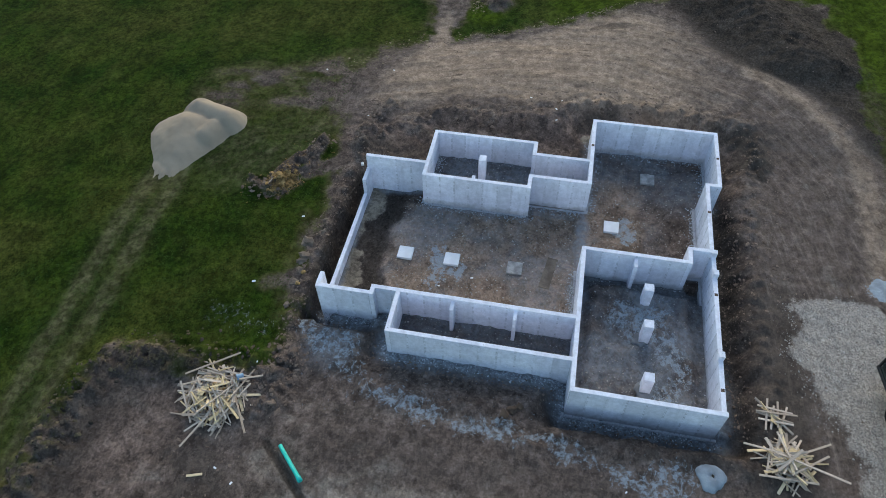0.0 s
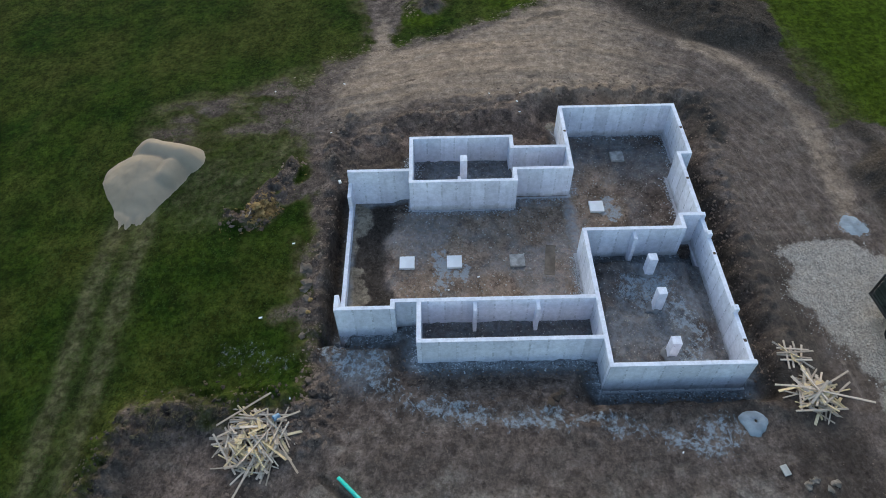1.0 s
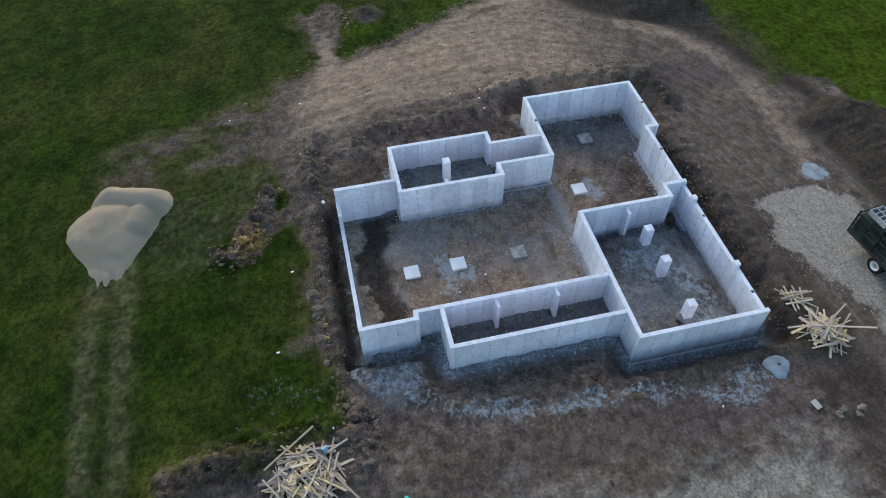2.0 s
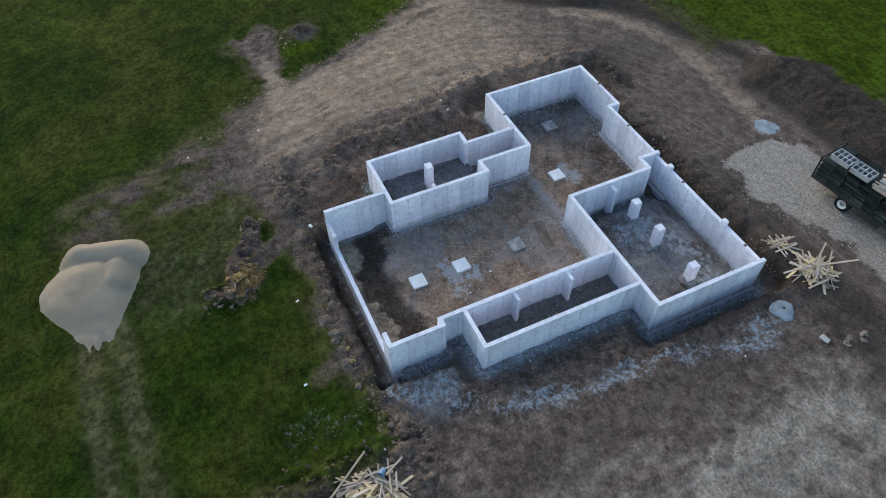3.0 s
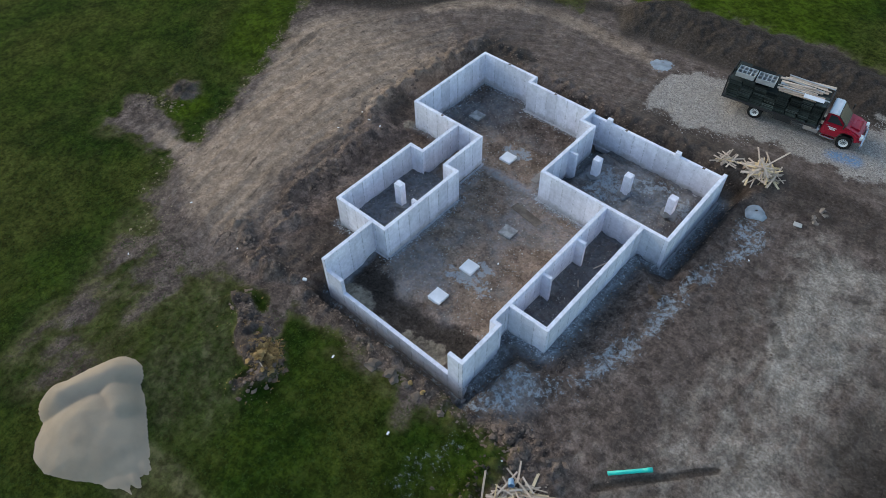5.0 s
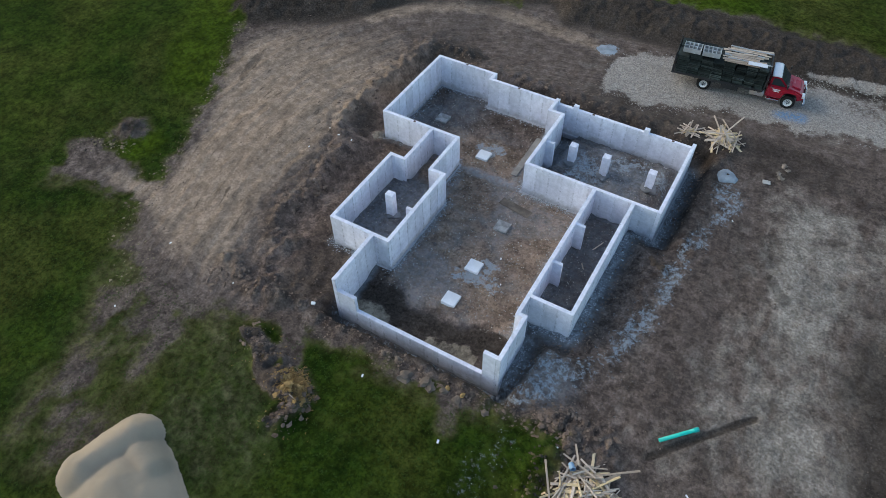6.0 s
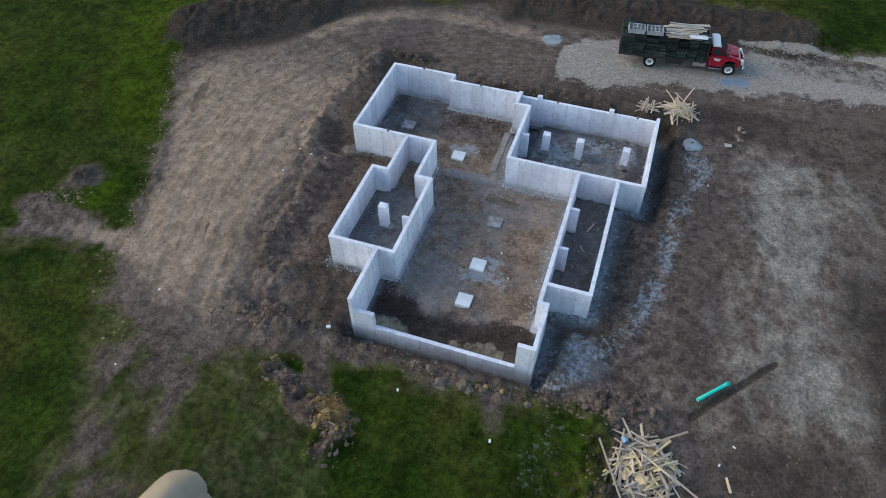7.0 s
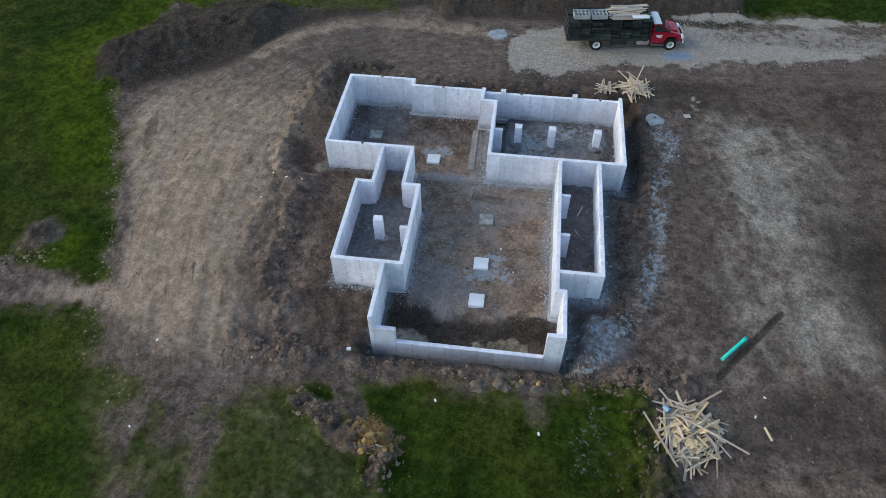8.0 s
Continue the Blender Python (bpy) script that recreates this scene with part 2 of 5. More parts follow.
class Lattice:
    """Smooth value noise on a grid of random numbers, for arrays."""
    def __init__(self, seed):
        self.v = np.random.RandomState(seed).rand(256, 256)

    def at(self, x, y):
        i, j = np.floor(x).astype(int), np.floor(y).astype(int)
        fx, fy = x - i, y - j
        fx, fy = fx * fx * (3 - 2 * fx), fy * fy * (3 - 2 * fy)
        v = lambda p, q: self.v[p % 256, q % 256]
        return (v(i, j) * (1 - fx) + v(i + 1, j) * fx) * (1 - fy) + (v(i, j + 1) * (1 - fx) + v(i + 1, j + 1) * fx) * fy

    def fbm(self, x, y, octaves=4):
        total, amp = 0.0, 0.5
        for k in range(octaves):
            total = total + amp * (self.at(x * 2 ** k + 17.3 * k, y * 2 ** k + 9.1 * k) - 0.5)
            amp *= 0.5
        return total


LAT = Lattice(5)


def step(lo, hi, v):
    u = np.clip((v - lo) / (hi - lo), 0, 1)
    return u * u * (3 - 2 * u)


def box_distance(x, y, boxes):
    d = np.full(np.shape(x), 1e9)
    for x0, x1, y0, y1 in boxes:
        dx = np.maximum(x0 - x, x - x1)
        dy = np.maximum(y0 - y, y - y1)
        inside = np.minimum(np.maximum(dx, dy), 0)
        d = np.minimum(d, np.hypot(np.maximum(dx, 0), np.maximum(dy, 0)) + inside)
    return d


def line_distance(x, y, pts):
    d = np.full(np.shape(x), 1e9)
    for (ax, ay), (bx, by) in zip(pts, pts[1:]):
        ux, uy = bx - ax, by - ay
        t = np.clip(((x - ax) * ux + (y - ay) * uy) / (ux * ux + uy * uy), 0, 1)
        d = np.minimum(d, np.hypot(x - ax - t * ux, y - ay - t * uy))
    return d


def inside_of(x, y, poly):
    """Signed distance to a closed outline: negative within."""
    d = line_distance(x, y, poly + poly[:1])
    odd = np.zeros(np.shape(x), bool)
    for (ax, ay), (bx, by) in zip(poly, poly[1:] + poly[:1]):
        cross = ((ay > y) != (by > y)) & (x < (bx - ax) * (y - ay) / ((by - ay) or 1e-9) + ax)
        odd ^= cross
    return np.where(odd, -d, d)


ROOMS = [(-11.02, -0.9, 0, 7.2), (-11.02, -6.04, 0, 7.9), (-1.0, 9.1, 0, 7.32), (-8.17, -3.94, -10.08, -3.36),
         (-7.12, -4.93, -3.4, 0.1), (-5.2, 4.9, -13.95, 0.1), (4.7, 7.47, -9.55, 0.1), (4.7, 5.38, -13.95, -10.73)]
DIG = [(-12.0, 9.8, -0.6, 8.3), (-10.6, 7.7, -10.2, 0.0), (-9.0, 5.9, -14.3, -10.0), (-5.7, 6.0, -14.6, -10.0)]
RIDGE = [(-30.0, 9.3), (-25.0, 12.6), (-20.3, 15.2), (-13.0, 18.0), (-7.0, 20.6), (-3.0, 21.6), (5.0, 22.0), (14.0, 22.4), (18.6, 22.6)]
CLODS = [(-8.0, -18.1), (-6.6, -18.6), (-4.6, -19.6), (-3.2, -20.4), (-3.6, -21.6)]
BANK = [(9.4, -16.6), (9.9, -20.5), (10.6, -23.9), (13.2, -25.0), (17.2, -24.8), (22.0, -26.0)]
BARE = [(-31.8, 9.6), (-29.3, 5.0), (-27.2, 1.0), (-25.0, -3.0), (-23.0, -8.0), (-22.3, -11.2), (-29.4, -11.6), (-29.4, -14.0), (-22.0, -14.0), (-19.2, -15.8),
        (-16.0, -17.4), (-11.0, -17.5), (-8.0, -17.0), (-5.2, -16.3), (-1.6, -16.0), (2.6, -16.2), (5.6, -15.6), (9.2, -15.6), (9.8, -20.4),
        (10.0, -24.3), (13.0, -25.1), (18.0, -24.8), (26, -26.5), (48, -30), (70, 10), (70, 20.5), (31.0, 21.4), (20.4, 21.2), (19.4, 24.0), (17.6, 25.2), (4.0, 25.2), (-4.0, 24.8), (-8.2, 22.5), (-9.3, 18.2), (-11.0, 17.6), (-14.0, 17.2), (-18.5, 17.2),
        (-24.0, 18.8), (-28.3, 16.9)]
TURF = [(-4.4, -19.2), (-3.4, -19.9)]
TRACK = [(-14.5, -26.0), (-18.5, -16.0), (-20.5, -7.0), (-19.5, 2.0), (-15.5, 9.5), (-8.0, 14.0), (2.0, 15.6), (14.0, 16.4), (32.0, 18.4), (70.0, 22.0)]


def lane_coords(x, y):
    """How far to the side of the beaten track a place lies, and how far along it."""
    best, lane, along, run = np.full(np.shape(x), 1e9), np.zeros(np.shape(x)), np.zeros(np.shape(x)), 0.0
    for (ax, ay), (bx, by) in zip(TRACK, TRACK[1:]):
        ux, uy = bx - ax, by - ay
        n = math.hypot(ux, uy)
        t = np.clip(((x - ax) * ux + (y - ay) * uy) / (n * n), 0, 1)
        d = np.hypot(x - ax - t * ux, y - ay - t * uy)
        side = np.sign((x - ax) * uy - (y - ay) * ux)
        lane, along = np.where(d < best, d * side, lane), np.where(d < best, run + t * n, along)
        best = np.minimum(best, d)
        run += n
    return lane, along


GRAVEL = [(0.3, 14.6), (1.0, 11.6), (5.0, 11.2), (8.6, 13.2), (16.0, 13.7), (22.6, 14.4), (30.0, 16.2), (70, 20.0), (70, 24), (31.0, 20.6), (19.0, 20.2), (5.0, 18.2), (1.5, 17.2)]


def grade(x, y):
    z = np.clip(0.95 + 0.035 * y, -0.5, 1.9)
    z = z + 0.35 * step(9, 13, x) * step(-17, -12, y) * (1 - step(-3, 3, y))
    z = z - 0.45 * step(-15, -24, x) * (1 - step(-4, 2, y))
    z = z - 0.28 * step(-8, -13, y) * step(1, -4, x)
    z = z + 0.16 * step(-11, -14, x) * step(-7, -3, y)
    return z + 0.25 * LAT.fbm(x * 0.12, y * 0.12, 3)


def height(x, y):
    x, y = np.asarray(x, float), np.asarray(y, float)
    z = grade(x, y)
    n_mid, n_fine = LAT.fbm(x * 0.8, y * 0.8, 4), 1.12 * LAT.fbm(x * 2.05 + y * 1.45 + 40, y * 2.05 - x * 1.45, 2)
    bare = step(0.4, -0.4, inside_of(x, y, BARE))
    z = z + n_fine * (0.05 + 0.07 * bare)
    # ridge of topsoil, banks and clods
    r = line_distance(x, y, RIDGE) + 1.3 * n_mid
    gap = step(-20.5, -17.5, x) * step(-4.5, -7.5, x)
    z = z + (1.05 - 0.95 * gap) * step(4.3 - 2.8 * gap - 0.9 * step(-10, -6, x), 0.2, r) * (1 + 0.35 * n_fine + 0.5 * n_mid)
    r = line_distance(x, y, BANK) + 0.8 * n_mid
    z = z + 0.55 * step(1.9, 0.1, r) * (1 + 1.8 * n_fine + 0.8 * n_mid)
    r = line_distance(x, y, CLODS) + 1.5 * n_mid
    z = z + 0.34 * step(1.1, 0.1, r) * (1 + 3.0 * n_fine)
    z = z + 0.30 * step(0.8, 0.1, line_distance(x, y, [(-13.0, -14.4), (-10.4, -15.5), (-6.8, -15.3)]) + 0.8 * n_mid) * (1 + 2.4 * n_fine)
    z = z + 0.36 * step(1.9, 0.1, np.hypot((x + 27.8) / 1.3, y + 8.6) + 2.2 * n_mid) * (1 + 2 * n_fine)
    z = z + 0.32 * step(1.7, 0.2, line_distance(x, y, [(8.8, -15.0), (11.4, -14.9)]) + 1.4 * n_mid) * (1 + 2.6 * n_fine)
    # the dig round the foundation, with a rim of thrown-up soil
    d = box_distance(x, y, DIG) + 0.7 * n_mid + 2.6 * LAT.fbm(x * 0.3 + 80, y * 0.3, 3) * step(-11.2, -13.0, x)
    width = 0.75 + 0.8 * step(-6.5, -10.0, x) + 0.35 * step(8.0, 9.5, y)
    width = width + 1.2 * step(5.8, 6.8, x) * step(-0.3, -1.2, y) * step(-11.5, -9.5, y)
    width = np.where(y < -14.0, 0.42, width)
    rim = 0.14 * step(width + 1.3, width + 0.3, d) * step(width - 0.5, width + 0.2, d) * (1 + 3.0 * n_fine)
    low = 0.12 + 0.40 * n_fine + 0.2 * n_mid
    low = low + 0.25 * step(6.0, 7.2, x) * step(-0.3, -1.0, y) * step(-11.0, -9.8, y)
    low = low - 1.3 * step(-13.2, -14.0, y) * step(-6.2, -5.0, x) * step(6.4, 5.6, x)
    low = low - 0.35 * step(5.2, 5.6, x) * step(-10.6, -11.2, y) - 0.3 * step(8.8, 9.2, x) * step(-1.2, -0.4, y)
    z = np.where(d < width + 1.4, low + (z + rim - low) * step(0.0, 1.0, d / width), z)
    z = z + (0.42 * LAT.fbm(x * 1.3 + 20, y * 1.3, 4) + 0.25 * n_fine) * step(4.2, 1.6, d) * step(0.3, 1.0, d) * step(-7.0, -9.5, x)
    # floors within the walls
    f = box_distance(x, y, ROOMS)
    floor = -0.10 + 0.06 * n_mid + 0.07 * n_fine
    floor = floor - 0.32 * step(-10.7, -11.9, y + 1.6 * n_mid)
    garage = np.maximum(np.maximum(0.3 - x, x - 8.8), np.maximum(0.3 - y, y - 7.0)) + 0.8 * n_mid
    moat = np.minimum(np.maximum(0.2 - x, -8.0), np.where(x < 3.0, y - 7.0, -3.0)) * -1.0
    moat = step(0.95, 0.55, moat + 0.5 * n_mid)
    fill = 0.46 * step(-0.25, -0.9, garage) + 0.3 * n_fine - 0.55 * moat
    fill = fill - 0.25 * step(1.3, 0.4, np.hypot(x - 4.3, y - 2.6) + 0.6 * n_mid)
    floor = floor + np.where((x > 0) & (x < 9) & (y > 0) & (y < 7.2), 0.10 + fill, 0)
    den = (x > -8.1) & (x < -4.0) & (y > -10.0) & (y < -3.4)
    floor = floor + np.where(den, 0.50 + 0.2 * n_fine + 0.18 * step(1.0, 0.3, np.hypot(x + 6.07, y + 6.7)), 0)
    floor = floor + np.where((x > -7.1) & (x < -5.0) & (y > -3.5) & (y < 0.1), 0.36 + 0.2 * n_fine, 0)
    floor = floor + np.where((x > 4.8) & (x < 7.4) & (y > -9.5) & (y < 0.1), 0.42 + 0.3 * n_fine, 0)
    marks = np.minimum(line_distance(x, y, [(-2.6, -1.9), (-1.5, -1.8), (-1.4, -3.2), (-2.8, -3.2)]), line_distance(x, y, [(-0.6, -1.1), (1.7, -1.3), (1.6, -2.2)]))
    floor = floor + 0.09 * step(0.22, 0.05, marks + 0.3 * n_fine) * (y < 0) * (x < 4.6)
    z = np.where(f < -0.05, floor, z)
    # ruts of the track and the trail to the sand heap
    lane, along = lane_coords(x, y)
    rut = LAT.fbm(lane * 1.5 + 60, along * 0.09, 3)
    z = z + 0.20 * rut * step(8.0, 6.0, np.abs(lane)) * bare * step(0.5, 2.5, d)
    z = z - 0.09 * step(0.22, 0.10, line_distance(x, y, [(13.6, -14.1), (17.5, -9.7)]))
    return z


def axis(lo, hi, fine, far):
    mid = list(np.arange(lo, hi + fine / 2, fine))
    out, s, v = [], fine, hi
    while v < far:
        s *= 1.35
        v += s
        out.append(v)
    left = [lo - (o - hi) for o in out]
    return np.array(left[::-1] + mid + out)


def build_ground():
    xs, ys = axis(-33.0, 27.0, 0.145, 2500.0), axis(-33.5, 23.0, 0.145, 2500.0)
    X, Y = np.meshgrid(xs, ys, indexing="ij")
    Z = height(X, Y)
    nx, ny = len(xs), len(ys)
    idx = np.arange(nx * ny).reshape(nx, ny)
    faces = np.stack([idx[:-1, :-1], idx[1:, :-1], idx[1:, 1:], idx[:-1, 1:]], -1).reshape(-1, 4)
    me = bpy.data.meshes.new("ground")
    me.vertices.add(nx * ny)
    me.vertices.foreach_set("co", np.stack([X, Y, Z], -1).ravel())
    me.loops.add(faces.size)
    me.loops.foreach_set("vertex_index", faces.ravel())
    me.polygons.add(len(faces))
    me.polygons.foreach_set("loop_start", np.arange(0, faces.size, 4))
    me.polygons.foreach_set("use_smooth", np.ones(len(faces), bool))
    me.update(calc_edges=True)
    nm = LAT.fbm(X * 0.35 + 3, Y * 0.35, 4)
    bare = inside_of(X, Y, BARE) + 3.4 * nm + 1.8 * LAT.fbm(X * 1.4 + 9, Y * 1.4, 3)
    worn_turf = step(5.2, 1.0, line_distance(X, Y, [(-16.5, -18.0), (-14.2, -21.5), (-13.4, -26)]) + 2 * nm)
    patch = worn_turf * (0.50 + 1.5 * LAT.fbm(X * 0.9 + 33, Y * 0.45, 4))
    trail_line = line_distance(X, Y, [(-4.0, -27.8), (2.0, -27.8), (9.0, -27.5), (17.0, -27.3), (30.0, -29.0)])
    trail = 0.24 * step(0.80, 0.15, np.abs(trail_line - 0.95) + 0.5 * nm) + 0.10 * step(2.6, 1.0, trail_line + nm)
    swath = step(3.6, 0.8, line_distance(X, Y, [(-5.0, -24.0), (-10.0, -20.0), (-17.0, -17.5)]) + 2.5 * nm) * (0.5 + 1.6 * LAT.fbm((X + Y) * 0.8, (X - Y) * 0.12, 3))
    grass = np.clip(0.5 + bare * np.where((Y < -14) & (X < -9), 0.30, np.where(Y < -14, 0.42, 0.6)), 0, 1) - 1.1 * patch - 0.2 * trail
    clods = line_distance(X, Y, CLODS)
    grass = grass - 0.25 * step(1.1, 0.2, line_distance(X, Y, [(-4.2, -27.9), (-2.2, -28.2)]) + 1.6 * nm)
    grass = grass - 0.5 * step(0.9, 0.2, line_distance(X, Y, [(3.6, -16.0), (4.2, -17.6)]) + 1.2 * nm) - 0.7 * step(0.8, 0.2, line_distance(X, Y, [(-6.4, -16.4), (-5.0, -18.2)]) + 1.2 * nm)
    grass = grass - 0.85 * step(0.95, 0.3, clods + 2.4 * nm + 0.8 * step(0.7, 0.1, np.hypot(X + 5.6, Y + 19.1)))
    grass = grass - 0.9 * step(1.9, 0.6, np.hypot((X + 27.8) / 1.3, Y + 8.6) + 2.4 * nm) - 0.7 * step(1.6, 0.4, np.hypot(X + 30.0, Y + 11.8) + 1.5 * nm)
    grass = grass - 0.38 * step(4.0, 0.6, line_distance(X, Y, [(-19.5, 18.2), (-14.0, 18.2), (-8.0, 19.6)]) + 2.5 * nm)
    grass = np.maximum(grass, 0.34 * step(2.6, 0.6, np.hypot(X - 22.6, Y - 8.0) + 2.0 * nm))
    d_room, d_dig = box_distance(X, Y, ROOMS), box_distance(X, Y, DIG)
    wob = 2.4 * LAT.fbm(X * 0.7 + 12, Y * 0.7, 4)
    hall = (d_room < 0) * (1 - (1 - step(-3.9, -3.6, X)) * (Y < -3)) * step(4.8, 4.6, X) * (1 - step(0, 0.3, X) * step(0, 0.2, Y)) * step(-11.6, -10.6, Y + wob) * step(6.5, 1.0, Y + 3 * wob) * step(-10.5, -7, X + 2 * wob)
    gravel = np.clip(0.5 - (inside_of(X, Y, GRAVEL) + 1.6 * nm + 1.6 * LAT.fbm(X * 0.9, Y * 0.9 + 50, 4)) * 0.5, 0, 1) - 0.30 * step(14, 19, X) - 0.20 * step(16.2, 17.6, Y) * step(8, 12, X)
    gravel = np.maximum(gravel, 0.62 * step(0.9, 0.2, line_distance(X, Y, [(14.0, 20.0), (20.0, 20.6), (31.0, 21.4)]) + 1.4 * nm))
    lime = np.zeros_like(X)
    wash = line_distance(X, Y, [(6.6, -14.4), (8.6, -12.0), (10.4, -8.4), (11.2, -5.0), (11.0, -1.0), (12.2, 2.6), (12.4, 4.6)])
    lime = np.maximum(lime, 0.52 * step(1.7, 0.2, wash + 2.2 * nm + 0.8 * wob))
    lime = np.maximum(lime, 0.50 * step(2.8, 0.3, line_distance(X, Y, [(7.2, -13.6), (9.0, -11.2)]) + 2.2 * nm + 1.4 * wob))
    lime = np.maximum(lime, 0.32 * step(1.5, 0.2, line_distance(X, Y, [(6.4, -15.8), (7.2, -17.0), (6.6, -19.2)]) + 1.9 * nm + 1.6 * wob))
    lime = np.maximum(lime, 0.20 * step(7.2, 7.8, X) * step(13.0, 11.6, X + nm) * step(-14.5, -13.0, Y) * step(6.0, 4.0, Y) * (d_room > 0.05))
    lime = np.maximum(lime, 0.42 * step(0.8, 0.1, d_room) * step(-0.05, 0.02, d_room))
    dust = 0.95 * step(1.3, 0.1, d_room + 0.5 * nm) * (d_room > -0.05) * step(4.0, 6.5, X) + 0.35 * step(0.7, 0.05, d_room) * (d_room > -0.05)
    dust = np.maximum(dust, 0.85 * step(-0.55, -0.12, d_room + 0.9 * LAT.fbm(X * 1.1, Y * 1.1, 3)) * (d_room < 0.05))
    inner = np.minimum.reduce([np.abs(X + 8.06) + 9 * ((Y < -10.1) | (Y > -3.3)), np.abs(X + 4.05) + 9 * ((Y < -10.1) | (Y > -3.3)), np.abs(X - 4.83) + 9 * (Y < -10.9), np.abs(Y - 0.11) + 9 * ((X < 0) & (X > -4.9)), np.abs(X - 0.11) + 9 * ((Y < 0) | (Y > 5.9))])
    dust = np.maximum(dust, 0.72 * step(1.1, 0.10, inner + 0.5 * wob) * (d_room < 0.05))
    dust = np.maximum(dust, 0.46 * hall * step(0.0, 0.7, 4 * LAT.fbm(X * 0.42 + 7, Y * 0.42, 4)))
    dust = np.maximum(dust, 0.5 * step(2.4, 0.4, np.hypot(X - 7.8, Y + 12.6) + 1.2 * nm))
    small_rooms = (d_room < 0.05) * np.maximum.reduce([(X > 0.1) * (Y > 0.1) * 1.0, (X > 4.8) * (Y > -9.5) * (Y < 0.1) * 0.6, (X < -4.0) * (Y > -10) * np.where(Y < -3.3, 1.0, step(0.6, -2.6, Y + 1.5 * wob)) * 0.9, step(-5.2, -7.2, X + wob) * step(-0.6, 1.2, Y) * 0.6])
    dust = np.maximum(dust, 0.80 * small_rooms * step(-0.25, 0.20, LAT.fbm(X * 0.5 + 90, Y * 0.5, 4) + 0.06))
    lime = np.maximum(lime, 0.24 * hall * step(-0.6, 0.9, 5 * LAT.fbm(X * 0.5 + 70, Y * 0.5, 3)))
    lime = np.maximum(lime, 0.56 * step(1.8, 0.3, line_distance(X, Y, [(2.6, 4.4), (2.8, 2.6), (4.2, 5.0), (6.4, 5.6), (8.0, 5.0)]) + 1.2 * nm))
    for px, py in ((0.38, -10.25), (0.38, -7.4), (-3.88, 1.85)):
        lime = np.maximum(lime, 0.66 * step(1.5, 0.4, np.hypot(X - px, Y - py) + 2.2 * wob))
    lime = np.maximum(lime, 0.7 * step(1.5, 0.3, np.hypot(X + 0.5, Y - 16.3)))
    lane, along = lane_coords(X, Y)
    big = 3.2 * LAT.fbm(X * 0.22 + 31, Y * 0.22, 4)
    edge = -inside_of(X, Y, BARE)
    pale = 0.22 + (0.44 - 0.33 * step(3, 10, Y)) * step(8.0, 5.0, np.abs(lane + 0.2 + big)) * step(0.2, 1.4, edge + nm) * step(-18.5, -13, Y) * step(-6, -13, X)
    pale = pale + 0.10 * step(12.5, 14.5, Y) * step(2, -4, X) * step(-12, -8, X) - 0.2 * (d_room < 0) + 0.72 * hall
    pale = pale - 0.10 * step(8.5, 11.0, Y) * step(-19, -15, X)
    rut_line = line_distance(X, Y, [(-19.5, 11.0), (-16.2, 14.2), (-11.5, 16.9), (-7.0, 16.8), (-2.6, 16.5), (-0.5, 16.2)])
    pale = pale + 0.34 * step(1.3, 0.2, rut_line + 0.8 * nm) + 0.12 * step(1.2, 0.3, line_distance(X, Y, [(-8.0, 12.0), (-4.0, 12.6), (-0.5, 12.4)]) + nm)
    pale = pale + 0.08 * step(11.5, 14.5, X + big) * step(-16.5, -13.5, Y + big) * step(26, 22.5, X + big) * step(8.0, 4.0, Y + big)
    pale = pale - 0.24 * step(7.5, 9.0, X) * step(15.0, 13.0, X) * step(10, 8, Y)
    crust = 0.52 * step(13.6, 18.6, X - 0.12 * Y + 1.2 * big) * step(25.5, 21.5, X + 1.3 * big) * step(-15.5, -13.2, Y + big) * step(9.0, 4.0, Y + big)
    crust = np.maximum(crust, 0.88 * step(5.0, 0.2, line_distance(X, Y, [(17.4, 5.0), (18.2, 0.0), (18.8, -6.0), (19.0, -9.6)]) + 1.3 * big))
    dark = 0.8 * step(4.6 + 1.4 * step(-14, -19, X), 2.4 + 1.2 * step(-14, -19, X), line_distance(X, Y, RIDGE) + nm + 2.6 * step(-20.5, -17.5, X) * step(-4.5, -7.5, X)) + 0.50 * step(1.8, 0.2, d_dig + 2.0 * nm) * (d_room > 0) * step(9.0, 6.0, X) * (0.5 + 0.5 * step(-12.0, -8.0, X))
    dark = np.maximum(dark, 0.46 * step(2.2, 0.2, line_distance(X, Y, BANK) + nm))
    dark = np.maximum(dark, 0.6 * step(1.2, 0.2, d_dig + 1.2 * nm) * (d_room > 0) * step(-9.0, -5.0, X))
    pit = Y + 1.2 * wob
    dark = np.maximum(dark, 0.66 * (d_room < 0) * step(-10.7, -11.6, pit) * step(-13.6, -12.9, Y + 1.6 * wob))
    dark = np.maximum(dark, 0.50 * step(20.5, 25.5, X + 1.3 * big) * step(1, 8, Y + 1.3 * big) * step(14.2, 12, Y + nm))
    dark = np.maximum(dark, (0.52 - 0.26 * step(3.2, 0.8, line_distance(X, Y, [(13.5, -20.0), (17.0, -20.5), (24.0, -21.0)]) + 2 * nm)) * step(-13.4, -16.6, Y + 2.4 * big) * step(10.0, 12, X))
    dark = np.maximum(dark, 0.72 * step(-1.5, 0.5, Y - 9.3 - 0.53 * (X + 29.5) + nm) * step(-16.5, -19, X) * step(1.0, -1.0, -edge))
    dark = np.maximum(dark, 0.22 * step(3.0, 0.8, edge + big) * step(-1.0, 0.0, edge) * step(-15, -18, X) * step(-13.5, -10, Y))
